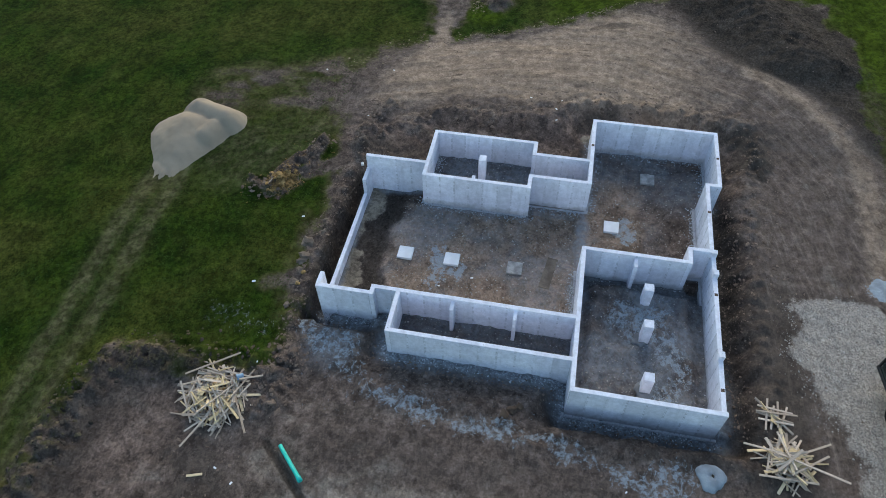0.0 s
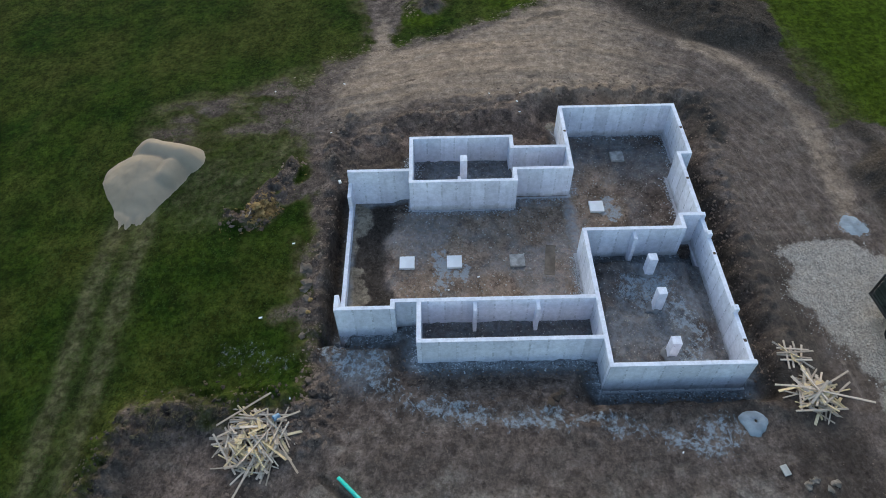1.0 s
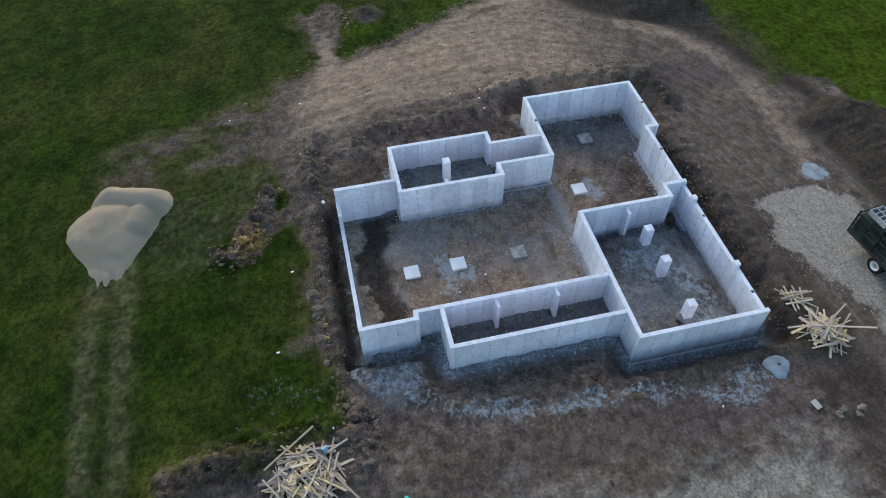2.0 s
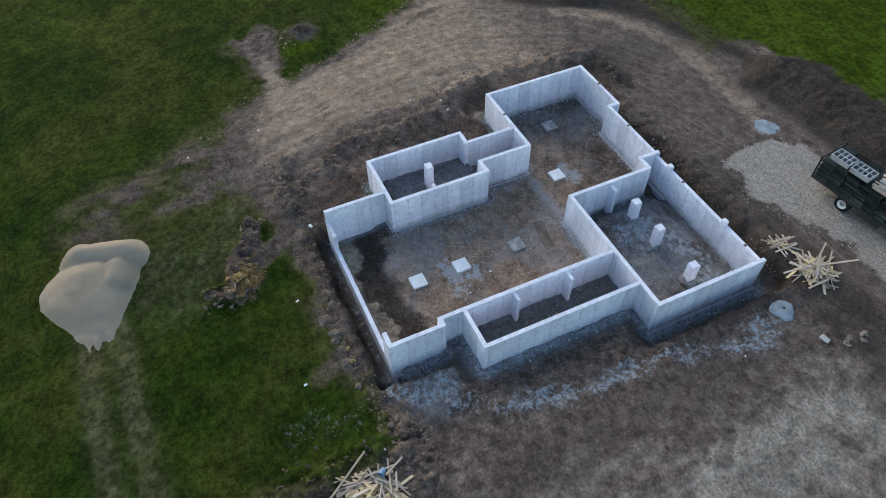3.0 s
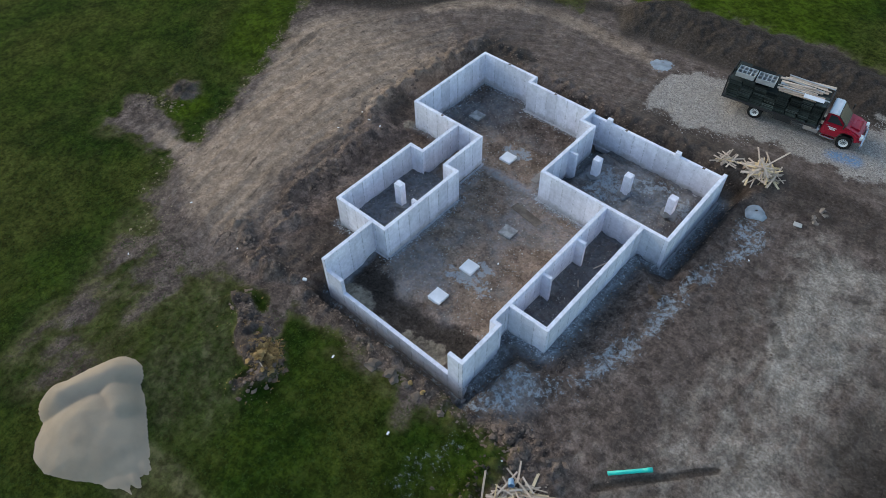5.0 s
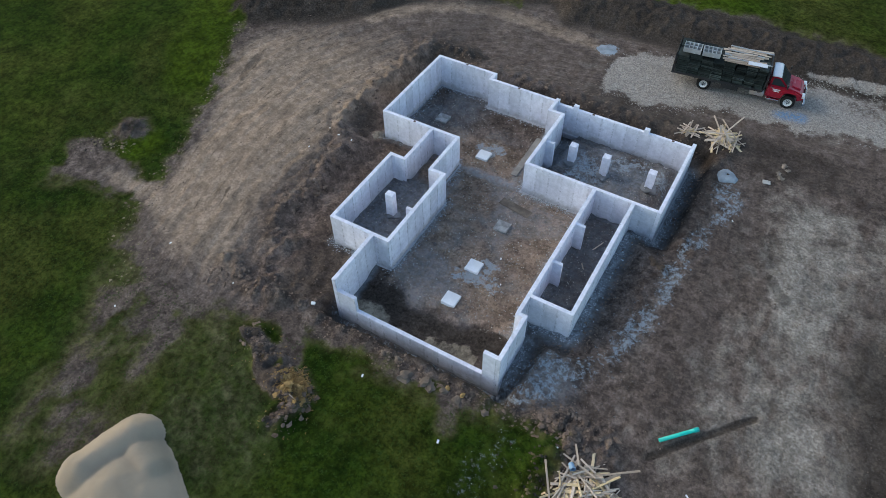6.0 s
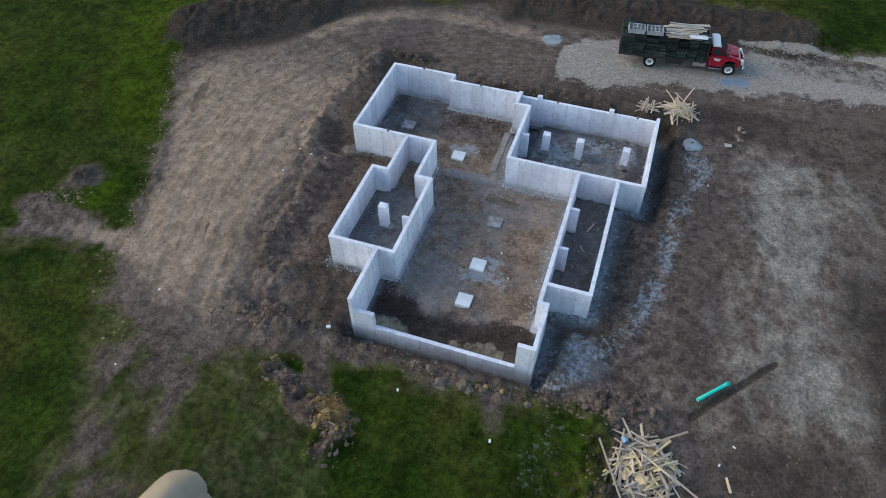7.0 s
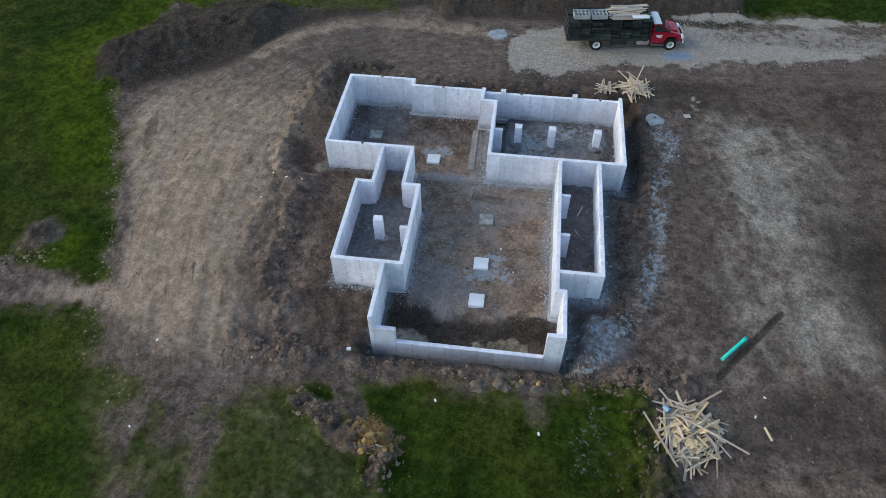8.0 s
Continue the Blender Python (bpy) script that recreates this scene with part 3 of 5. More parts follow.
    dark = np.maximum(dark, 0.56 * step(12.4, 9.8, X + 1.2 * wob) * (X > 9.1) * step(-2.0, 0.5, Y) * step(10.0, 8.0, Y + wob))
    for mark in ([(15.7, 1.5), (16.1, 0.0), (17.0, -1.9)], [(-24.6, 3.2), (-24.0, -0.2)], [(-22.8, 2.2), (-22.4, 0.2)], [(-17.6, -3.0), (-17.0, -4.6)], [(18.6, 4.2), (20.6, 5.0)]):
        dark = np.maximum(dark, 0.50 * step(0.45, 0.1, line_distance(X, Y, mark) + 0.9 * wob))
    dark = np.maximum(dark, 0.62 * step(1.6, 0.4, np.hypot(X - 15.3, Y - 8.9) + 1.2 * wob))
    dark = np.maximum(dark, 0.55 * step(1.7, 0.3, np.hypot((X + 13.0) / 1.5, Y - 0.6) + 1.4 * wob))
    dark = np.maximum(dark, 0.60 * step(1.8, 0.3, line_distance(X, Y, [(-12.6, 9.0), (-11.6, 10.8), (-8.6, 10.4)]) + 1.5 * wob))
    dark = np.maximum(dark, 0.72 * step(0.9, 0.1, line_distance(X, Y, [(-3.4, -14.5), (4.6, -14.6)]) + 0.5 * wob))
    dark = np.maximum(dark, 0.72 * step(1.3, 0.2, line_distance(X, Y, [(-5.6, 8.1), (8.6, 8.0), (9.7, 7.0), (9.7, -0.4), (8.0, -0.6)]) + 0.7 * wob))
    # near-black tone along the moat inside the garage's west and north-west walls
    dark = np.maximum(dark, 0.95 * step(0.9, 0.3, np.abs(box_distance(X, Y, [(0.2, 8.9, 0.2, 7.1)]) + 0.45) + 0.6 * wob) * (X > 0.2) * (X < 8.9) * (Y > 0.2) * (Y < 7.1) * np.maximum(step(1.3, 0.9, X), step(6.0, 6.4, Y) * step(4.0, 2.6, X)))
    dark = np.maximum(dark, (0.62 - 0.25 * step(-5, 1, Y)) * step(19.4, 22.4, X + 1.4 * big) * step(-16, -13, Y))
    dark = np.maximum(dark, 0.50 * step(1.3, 0.4, clods + 1.5 * nm))
    dark = np.maximum(dark, 0.52 * step(13.0, 11.0, Y) * step(7.4, 8.6, Y) * step(-3, 1, X) * step(28, 16, X))
    dark = np.maximum(dark, 0.27 * step(3.4, 0.6, d_dig + 2.4 * nm) * (d_room > 0) * step(-6, -9, X))
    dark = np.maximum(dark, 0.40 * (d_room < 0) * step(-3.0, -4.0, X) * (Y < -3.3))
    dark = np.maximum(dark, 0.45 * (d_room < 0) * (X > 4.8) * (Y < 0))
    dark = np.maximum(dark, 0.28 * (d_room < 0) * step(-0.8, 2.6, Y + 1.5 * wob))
    dark = np.maximum(dark, 0.40 * step(2.6, 0.5, line_distance(X, Y, [(-12.0, 11.5), (-10.5, 16.5)]) + 1.5 * nm))
    dark = np.maximum(dark, 0.62 * step(1.7, 0.5, np.hypot((X + 27.8) / 1.3, Y + 8.6) + 2 * nm))
    dark = np.maximum(dark, 0.35 * step(2.2, 0.5, np.abs(X - 13.2) + nm) * step(-14, -11, Y) * step(6, 3, Y))
    dark = np.maximum(dark, 0.62 * step(0.34, 0.14, line_distance(X, Y, [(13.6, -14.1), (17.5, -9.7)])))
    sand = 0.40 * step(1.3, 0.2, line_distance(X, Y, [(-4.2, -27.9), (-2.0, -28.2)]) + 1.6 * nm) + 0.60 * (d_room < 0) * step(-12.5, -13.3, Y + 1.4 * wob) * (X < 3.6) + 0.62 * step(0.9, 0.2, np.hypot(X + 11.5, Y + 0.2) + 1.8 * nm)
    raw = step(3.4, 0.8, d_dig + 2.4 * nm) * (d_room > 0) * step(-7.5, -10.0, X) * step(7.0, 3.0, Y) + step(3.2, 0.8, line_distance(X, Y, [(13.5, -20.0), (17.0, -20.5), (24.0, -21.0)]) + 2 * nm) * 0.75 + 1.0 * hall
    field = (X > 12.0) & (Y < 12.0)
    lane, along = np.where(field, X - 18.0 + 0.12 * Y, lane), np.where(field, Y + 40.0, along)
    worn = step(-19.5, -15.5, Y) * step(9.0, 5.5, np.abs(lane)) * step(0.3, 2.0, d_dig) * (1 - 0.6 * gravel) * np.where(field, 0.35, 1.0)
    east = 0.22 * step(12.5, 15.0, X) * step(9.0, 4.0, Y) * step(-17, -13, Y)
    straw = step(1.2, 0.2, line_distance(X, Y, TURF) + nm)
    lush = step(18.5, 22.0, Y) * step(12.0, 4.0, X) + 0.8 * step(4.0, 1.0, np.abs(edge + 2.0) + 2 * nm) * step(-6, -2, Y) * (X < -18) + step(2.4, 0.6, np.hypot(X + 26.0, Y + 9.4) + nm) + 0.3 * step(-30.0, -38.0, X + 2 * nm) * step(12.0, 4.0, Y)
    straw = np.maximum(straw, 0.30 * step(0.08, 0.3, patch) * step(0.02, 0.16, LAT.fbm(X * 0.7 + 21, Y * 0.7, 4)))
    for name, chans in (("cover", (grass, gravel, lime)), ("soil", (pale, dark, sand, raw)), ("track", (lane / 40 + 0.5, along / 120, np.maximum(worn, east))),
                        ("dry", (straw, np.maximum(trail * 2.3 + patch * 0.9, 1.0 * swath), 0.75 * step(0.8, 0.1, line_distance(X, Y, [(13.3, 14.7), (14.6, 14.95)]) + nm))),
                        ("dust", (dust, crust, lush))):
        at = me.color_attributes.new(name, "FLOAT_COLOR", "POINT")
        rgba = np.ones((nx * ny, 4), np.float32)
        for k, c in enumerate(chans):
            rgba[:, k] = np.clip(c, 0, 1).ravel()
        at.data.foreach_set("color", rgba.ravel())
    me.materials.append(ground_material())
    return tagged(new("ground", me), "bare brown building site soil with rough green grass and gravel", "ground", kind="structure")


build_ground()


def gz(x, y):
    return float(height(np.array([x]), np.array([y]))[0])


# ---- building helpers ----
def box_bm(x0, x1, y0, y1, z0, z1, bevel=0.0):
    bm = bmesh.new()
    bmesh.ops.create_cube(bm, size=1.0)
    bmesh.ops.scale(bm, vec=(x1 - x0, y1 - y0, z1 - z0), verts=bm.verts)
    bmesh.ops.translate(bm, vec=((x0 + x1) / 2, (y0 + y1) / 2, (z0 + z1) / 2), verts=bm.verts)
    if bevel:
        bmesh.ops.bevel(bm, geom=bm.edges[:], offset=bevel, segments=1, affect="EDGES")
    return bm


def mesh_of(name, bm, material, smooth=False):
    me = bpy.data.meshes.new(name)
    bmesh.ops.recalc_face_normals(bm, faces=bm.faces[:])
    bm.to_mesh(me)
    bm.free()
    if smooth:
        me.polygons.foreach_set("use_smooth", np.ones(len(me.polygons), bool))
    me.materials.append(material)
    return me


def part(name, bm, material, parent=None, label="", smooth=False, m=None):
    data = bm if isinstance(bm, bpy.types.Mesh) else mesh_of(name, bm, material, smooth)
    ob = new(name, data)
    if parent:
        ob.parent = parent
    if m is not None:
        ob.matrix_basis = m
    return tagged(ob, label)


# ---- foundation walls ----
CONC, CONC_PANEL = concrete("concrete", False), concrete("cast_concrete", True)
DEEP, DEEP_PANEL = concrete("deep_concrete", False, -1.15), concrete("deep_cast_concrete", True, -1.15)
TOP, PW = 2.44, 0.914
PANELS = {}


def panel_mesh(w, h, mat_):
    key = (round(w, 3), round(h, 3), mat_.name)
    if key not in PANELS:
        bm = box_bm(-w / 2 + 0.011, w / 2 - 0.011, -0.010, 0.010, 0.0, h, 0.004)
        PANELS[key] = mesh_of("cast_panel", bm, mat_)
    return PANELS[key]


WALL_COUNT = [0]


def wall(name, x0, x1, y0, y1, top=TOP, base=-0.25, label="grey poured concrete foundation wall with form panel seams"):
    """A cast wall on its footing, with the form panels' marks on both faces."""
    WALL_COUNT[0] += 1
    k = WALL_COUNT[0]
    ob = tagged(part(name, box_bm(x0, x1, y0, y1, base, top, 0.008), DEEP if base < -1 else CONC), label, "foundation wall", kind="structure")
    e = 0.13 + 0.006 * (k % 5)
    part("footing", box_bm(x0 - e, x1 + e, y0 - e, y1 + e, base - 0.2, base + 0.16 + 0.006 * (k % 7), 0.03), CONC, ob, "rough concrete strip footing")
    along_x = (x1 - x0) > (y1 - y0)
    a0, a1 = (x0, x1) if along_x else (y0, y1)
    count = max(1, round((a1 - a0) / PW))
    w = (a1 - a0) / count
    h = top - base - 0.012
    for side in (0, 1):
        for i in range(count):
            a = a0 + (i + 0.5) * w
            if along_x:
                m = pose(a, y1 if side else y0, base + 0.006, 0, 0, 0 if side else 180)
            else:
                m = pose(x1 if side else x0, a, base + 0.006, 0, 0, -90 if side else 90)
            part("cast_panel", panel_mesh(w, h, DEEP_PANEL if base < -1 else CONC_PANEL), None, ob, m=m)
    return ob


wall("wall_west", -11.02, -10.80, 0, 7.90)
wall("wall_north_1", -10.80, -6.04, 7.68, 7.90)
wall("wall_north_2", -6.26, -6.04, 7.17, 7.68)
wall("wall_north_3", -6.26, -1.0, 6.95, 7.17)
gn = wall("wall_garage_north", -1.0, 8.88, 7.10, 7.32, top=2.17, label="lowered concrete garage wall with raised stub piers")
wall("wall_garage_north_west", -1.0, -0.78, 6.0, 7.10)
wall("wall_garage_jog", -1.0, 0.22, 5.78, 6.0)
wall("wall_garage_west", 0.0, 0.22, 0.22, 5.78)
wall("wall_garage_south", 0.0, 8.88, 0.0, 0.22)
wall("wall_garage_east", 8.88, 9.10, 0.0, 7.32)
for x0, x1 in ((-1.0, -0.72), (0.40, 0.75), (5.58, 5.93)):
    part("stub_pier", box_bm(x0, x1, 7.07, 7.36, 2.0, 2.46, 0.012), CONC, gn, "short raised concrete pier")
wall("wall_south_1", -10.80, -4.93, 0.0, 0.22)
wall("wall_corridor_west", -7.12, -6.90, -3.36, 0.0)
wall("wall_corridor_east", -5.15, -4.93, -3.36, 0.0)
wall("wall_corridor_jog", -5.15, -3.94, -3.58, -3.36)
wall("wall_room_north", -8.17, -6.90, -3.58, -3.36)
wall("wall_room_west", -8.17, -7.95, -9.86, -3.58)
wall("wall_room_south", -8.17, -3.94, -10.08, -9.86)
wall("wall_room_east", -4.16, -3.94, -9.86, -3.58)
wall("wall_front_west", -5.20, -4.98, -13.95, -10.08, base=-1.45)
wall("wall_front_stub_west", -4.98, -3.75, -13.95, -13.73, top=1.47, base=-1.45, label="stepped-down end of the concrete front wall")
wall("wall_front", -3.75, 4.38, -13.95, -13.73, top=0.30, base=-1.45, label="low concrete front wall of the foundation")
wall("wall_front_stub_east", 4.38, 5.16, -13.95, -13.73, base=-1.45)
wall("wall_front_east", 5.16, 5.38, -13.95, -10.95, base=-1.45)
wall("wall_front_jog", 4.72, 5.38, -10.95, -10.73)
wall("wall_porch_west", 4.72, 4.94, -10.73, 0.0)
wall("wall_porch_south", 4.94, 7.47, -9.55, -9.33)
wall("wall_porch_east", 7.25, 7.47, -9.33, 0.0)


def fin(name, x0, x1, y, top):
    tagged(part(name, box_bm(x0, x1, y - 0.1, y + 0.1, -0.2, top, 0.012), CONC), "narrow upright concrete fin against the foundation wall", "buttress", "wall fins")


fin("buttress", 4.94, 5.52, -3.10, 2.30)
fin("buttress", 4.94, 5.52, -6.45, 2.30)
fin("buttress", 0.22, 0.82, 3.0, 2.25)
fin("buttress", -4.68, -4.16, -6.95, 2.20)


WET_FOOT = plain("wet_footing", (0.235, 0.24, 0.25), 0.85, scale=5, vary=0.35, bump=0.5)


def column(x, y, w, d, top, pedestal):
    ob = tagged(new("column"), "square cast concrete column on a rough pad footing", "column", "columns")
    ob.location = (x, y, -0.15)
    part("shaft", box_bm(-w / 2, w / 2, -d / 2, d / 2, 0, top + 0.15, 0.015), CONC, ob)
    bm = bmesh.new()
    bmesh.ops.create_icosphere(bm, subdivisions=3, radius=1.0)
    off = Vector((x, y, 0))
    for v in bm.verts:
        k = 1 + 0.5 * noise.noise(v.co * 1.3 + off) + 0.2 * noise.noise(v.co * 4.0 + off)
        v.co = Vector((v.co.x * k * (w / 2 + 0.24), v.co.y * k * (d / 2 + 0.24), pedestal - 0.10 + v.co.z * k * 0.28))
    part("pad", bm, WET_FOOT, ob, "rough grey slump of concrete round the foot", smooth=True)
    return ob


column(1.91, 3.79, 0.50, 0.50, 2.0, 0.70)
column(4.27, 3.79, 0.50, 0.50, 2.0, 0.55)
column(7.40, 3.82, 0.50, 0.50, 2.0, 0.78)
column(-6.07, -6.62, 0.55, 0.45, 2.42, 0.75)

PAD_MAT = plain("pale_concrete", (0.78, 0.79, 0.82), 0.75, scale=3, vary=0.1, bump=0.1)
DIRTY = plain("dirty_concrete", (0.34, 0.33, 0.32), 0.85, scale=8, vary=0.4, bump=0.4)
for x, y, m_, lab in ((0.38, -10.25, PAD_MAT, "clean white"), (0.38, -7.40, PAD_MAT, "clean white"), (0.38, -3.62, DIRTY, "mud-spattered grey"),
                      (-3.88, 1.85, PAD_MAT, "pale bluish"), (-8.48, 4.0, DIRTY, "damp grey")):
    ob = tagged(part("footing_pad", box_bm(-0.45, 0.45, -0.45, 0.45, -0.3, 0.0, 0.015), m_), lab + " square concrete footing pad in the soil", "footing pad", "footing pads")
    ob.location = (x, y, 0.06)


# ---- scattered stuff on the ground ----
def lump_bm(seed, squash=0.7):
    bm = bmesh.new()
    bmesh.ops.create_icosphere(bm, subdivisions=1, radius=1.0)
    r = random.Random(seed)
    for v in bm.verts:
        v.co *= r.uniform(0.5, 1.3)
        v.co.z *= squash
    return bm


def tuft_bm(seed):
    bm = bmesh.new()
    r = random.Random(seed)
    for _ in range(6):
        a, lean, h, w = r.uniform(0, 6.28), r.uniform(0.5, 1.1), r.uniform(0.25, 0.5), 0.10
        bx, by = r.uniform(-0.35, 0.35), r.uniform(-0.35, 0.35)
        c, s = math.cos(a), math.sin(a)
        v = [bm.verts.new(p) for p in ((bx - s * w, by + c * w, 0), (bx + s * w, by - c * w, 0), (bx + c * lean, by + s * lean, h))]
        bm.faces.new(v)
    return bm


def scatter_stuff(name, seeds, spots, material, label, category):
    """Many lumps or tufts, each a copy of one of a few shapes, in one mesh."""
    shapes = []
    for bm in seeds:
        bm.verts.index_update()
        shapes.append((np.array([v.co[:] for v in bm.verts]), [[v.index for v in f.verts] for f in bm.faces]))
        bm.free()
    verts, faces, base = [], [], 0
    r = random.Random(11)
    for x, y, z, s in spots:
        co, fs = shapes[r.randrange(len(shapes))]
        a = r.uniform(0, 6.283)
        c, sn = math.cos(a), math.sin(a)
        p = co * s * np.array([r.uniform(0.8, 1.3), 1.0, r.uniform(0.8, 1.1)])
        q = np.stack([p[:, 0] * c - p[:, 1] * sn + x, p[:, 0] * sn + p[:, 1] * c + y, p[:, 2] + z], -1)
        verts.append(q)
        faces.extend([[i + base for i in f] for f in fs])
        base += len(co)
    me = bpy.data.meshes.new(name)
    me.from_pydata(np.concatenate(verts).tolist(), [], faces)
    me.validate()
    me.materials.append(material)
    return tagged(new(name, me), label, category, kind="stuff")


def island_mat(name, lo, hi, rough=0.95, stain=None):
    n = Nodes(name)
    geo = n.add("ShaderNodeNewGeometry")
    fine = n.noise(geo.outputs["Position"], 14.0, 4.0)
    col = n.mix(geo.outputs["Random Per Island"], lo, hi)
    col = n.mix(n.ramp(fine, 0.4, 0.75, 0.0, 0.5), col, tuple(c * 0.55 for c in lo))
    n.bump(fine, 0.5, 0.03)
    return n.done(col, rough)


RS = np.random.RandomState(21)


def near_line(pts, count, spread, smin, smax, power=2.2):
    out = []
    seg = [math.dist(a, b) for a, b in zip(pts, pts[1:])]
    for _ in range(count):
        u = RS.rand() * sum(seg)
        for (a, b), n in zip(zip(pts, pts[1:]), seg):
            if u <= n:
                break
            u -= n
        t = min(1.0, u / n)
        x = a[0] + (b[0] - a[0]) * t + RS.randn() * spread
        y = a[1] + (b[1] - a[1]) * t + RS.randn() * spread
        out.append((x, y, smin + (smax - smin) * RS.rand() ** power))
    return out


def on_ground(spots, sink=-0.05, keep_out=True):
    a = np.array(spots)
    z = height(a[:, 0], a[:, 1])
    ok = np.ones(len(a), bool)
    if keep_out:
        d = box_distance(a[:, 0], a[:, 1], ROOMS)
        ok = d > 0.25
    return [(x, y, zz - sink * s, s) for (x, y, s), zz, k in zip(spots, z, ok) if k]


SOIL_LUMP = island_mat("soil_clods", (0.110, 0.079, 0.062), (0.232, 0.172, 0.134))
DARK_LUMP = island_mat("topsoil_clods", (0.035, 0.029, 0.024), (0.100, 0.080, 0.062))
STONE_LUMP = island_mat("gravel_stones", (0.20, 0.182, 0.158), (0.48, 0.45, 0.405))
STRAW = island_mat("dead_turf", (0.15, 0.092, 0.038), (0.40, 0.258, 0.105))

rim_path = [(-9.8, -15.6), (-11.8, -14.0), (-12.6, -10.0), (-13.2, -4.0), (-14.6, 1.0), (-14.4, 8.0), (-11.0, 10.8), (-4.0, 10.0), (1.0, 9.6)]
front_rim = [(-9.8, -15.6), (-6.0, -15.3), (-2.0, -15.5), (3.0, -15.8), (6.4, -15.6), (9.0, -14.2)]
clod_spots = near_line(rim_path, 2600, 1.1, 0.02, 0.17, 4.2) + near_line(front_rim, 1100, 0.45, 0.02, 0.13, 2.6) + near_line([(-9.8, -15.6), (-11.8, -15.2), (-13.2, -16.4)], 260, 0.4, 0.03, 0.24, 2.6) + near_line([(-12.6, -10.0), (-13.0, -5.0)], 420, 0.7, 0.03, 0.22, 3.2) + near_line(CLODS[:2], 110, 0.5, 0.03, 0.22, 2.8) + near_line(CLODS[2:], 190, 0.6, 0.03, 0.22, 2.8)
clod_spots += near_line([(8.0, -15.0), (10.0, -14.6), (11.5, -15.2)], 460, 0.75, 0.03, 0.24, 3.4)
clod_spots += near_line([(-28.0, 2.4), (-25.6, -2.0), (-23.4, -7.4), (-22.4, -11.0), (-20.5, -15.0), (-17.0, -17.0)], 900, 0.8, 0.02, 0.14, 3.0)
clod_spots += near_line([(11.0, -16.5), (16.0, -17.5), (24.0, -19.5)], 600, 1.6, 0.015, 0.15, 4.5)
clod_spots += [(x, y, 0.02 + 0.06 * RS.rand() ** 3) for x, y in zip(RS.uniform(-26, 26, 3400), RS.uniform(-17, 18, 3400))]
bare_at = inside_of(np.array([s[0] for s in clod_spots]), np.array([s[1] for s in clod_spots]), BARE)
in_clods = line_distance(np.array([s[0] for s in clod_spots]), np.array([s[1] for s in clod_spots]), CLODS)
clod_spots = [s for s, d, c in zip(clod_spots, bare_at, in_clods) if (d < 0.3 and not (s[0] < 9.6 and -22 < s[1] < -15.9 and s[0] > 2)) or c < 1.8]
scatter_stuff("soil_clods", [lump_bm(k) for k in range(6)], on_ground(clod_spots, 0.35), SOIL_LUMP, "loose brown clods of soil strewn over the site", "soil")
dark_spots = near_line(BANK, 650, 0.8, 0.03, 0.17, 3.0) + near_line(RIDGE, 500, 1.7, 0.02, 0.07, 3.0) + near_line([(-30.0, -12.4), (-27.6, -8.6)], 90, 0.7, 0.03, 0.16)
scatter_stuff("topsoil_clods", [lump_bm(k + 20) for k in range(6)], on_ground(dark_spots, 0.2), DARK_LUMP, "dark clods of topsoil on the banks", "soil")
gx, gy = RS.uniform(-1, 34, 9000), RS.uniform(10.5, 21, 9000)
g_in = inside_of(gx, gy, GRAVEL) + 0.8 * RS.rand(9000)
stone_spots = [(x, y, 0.025 + 0.045 * RS.rand() ** 2) for x, y, k in zip(gx, gy, g_in) if k < 0.45]
scatter_stuff("gravel", [lump_bm(k + 40, 0.6) for k in range(5)], on_ground(stone_spots, 0.1), STONE_LUMP, "loose pale gravel of the drive", "gravel")
windrow = near_line([(14.5, 19.6), (20.0, 20.4), (31.0, 21.3)], 900, 0.28, 0.02, 0.085, 2.4) + near_line([(1.2, 11.3), (5.0, 10.9), (8.6, 12.8)], 260, 0.3, 0.02, 0.06)
scatter_stuff("gravel", [lump_bm(k + 44, 0.6) for k in range(5)], on_ground(windrow, 0.1), STONE_LUMP, "pale stones strewn along the edge of the drive", "gravel")
splash = near_line([(6.4, -15.8), (7.2, -17.0), (6.6, -18.4)], 60, 0.42, 0.010, 0.030, 2.0)
scatter_stuff("lime_splashes", [lump_bm(k + 48, 0.25) for k in range(4)], on_ground(splash, 0.0), island_mat("lime_splash", (0.22, 0.26, 0.25), (0.38, 0.42, 0.42)), "whitish splashes of lime wash in the grass", "lime")
trench = near_line([(9.7, 0.0), (9.9, 7.4)], 420, 0.28, 0.02, 0.10, 2.5) + near_line([(8.3, -0.6), (8.4, -9.8), (6.4, -11.5), (6.2, -14.2)], 500, 0.4, 0.02, 0.10, 2.8) + near_line([(-10.6, 8.7), (9.0, 8.4)], 900, 0.35, 0.02, 0.11, 2.6)
scatter_stuff("trench_clods", [lump_bm(k + 52, 0.6) for k in range(5)], on_ground(trench, 0.25), SOIL_LUMP, "dark clods fallen into the dig beside the walls", "soil")
floor_spots = [(x, y, 0.012 + 0.046 * RS.rand() ** 3) for x, y in zip(RS.uniform(-10.6, 8.6, 9000), RS.uniform(-11.2, 7.0, 9000))]
floor_spots = [s for s, d in zip(floor_spots, box_distance(np.array([s[0] for s in floor_spots]), np.array([s[1] for s in floor_spots]), ROOMS)) if d < -0.3]
scatter_stuff("rubble", [lump_bm(k + 60, 0.6) for k in range(4)], on_ground(floor_spots, 0.1, False), STONE_LUMP, "pale stone chips on the dirt floor", "rubble")
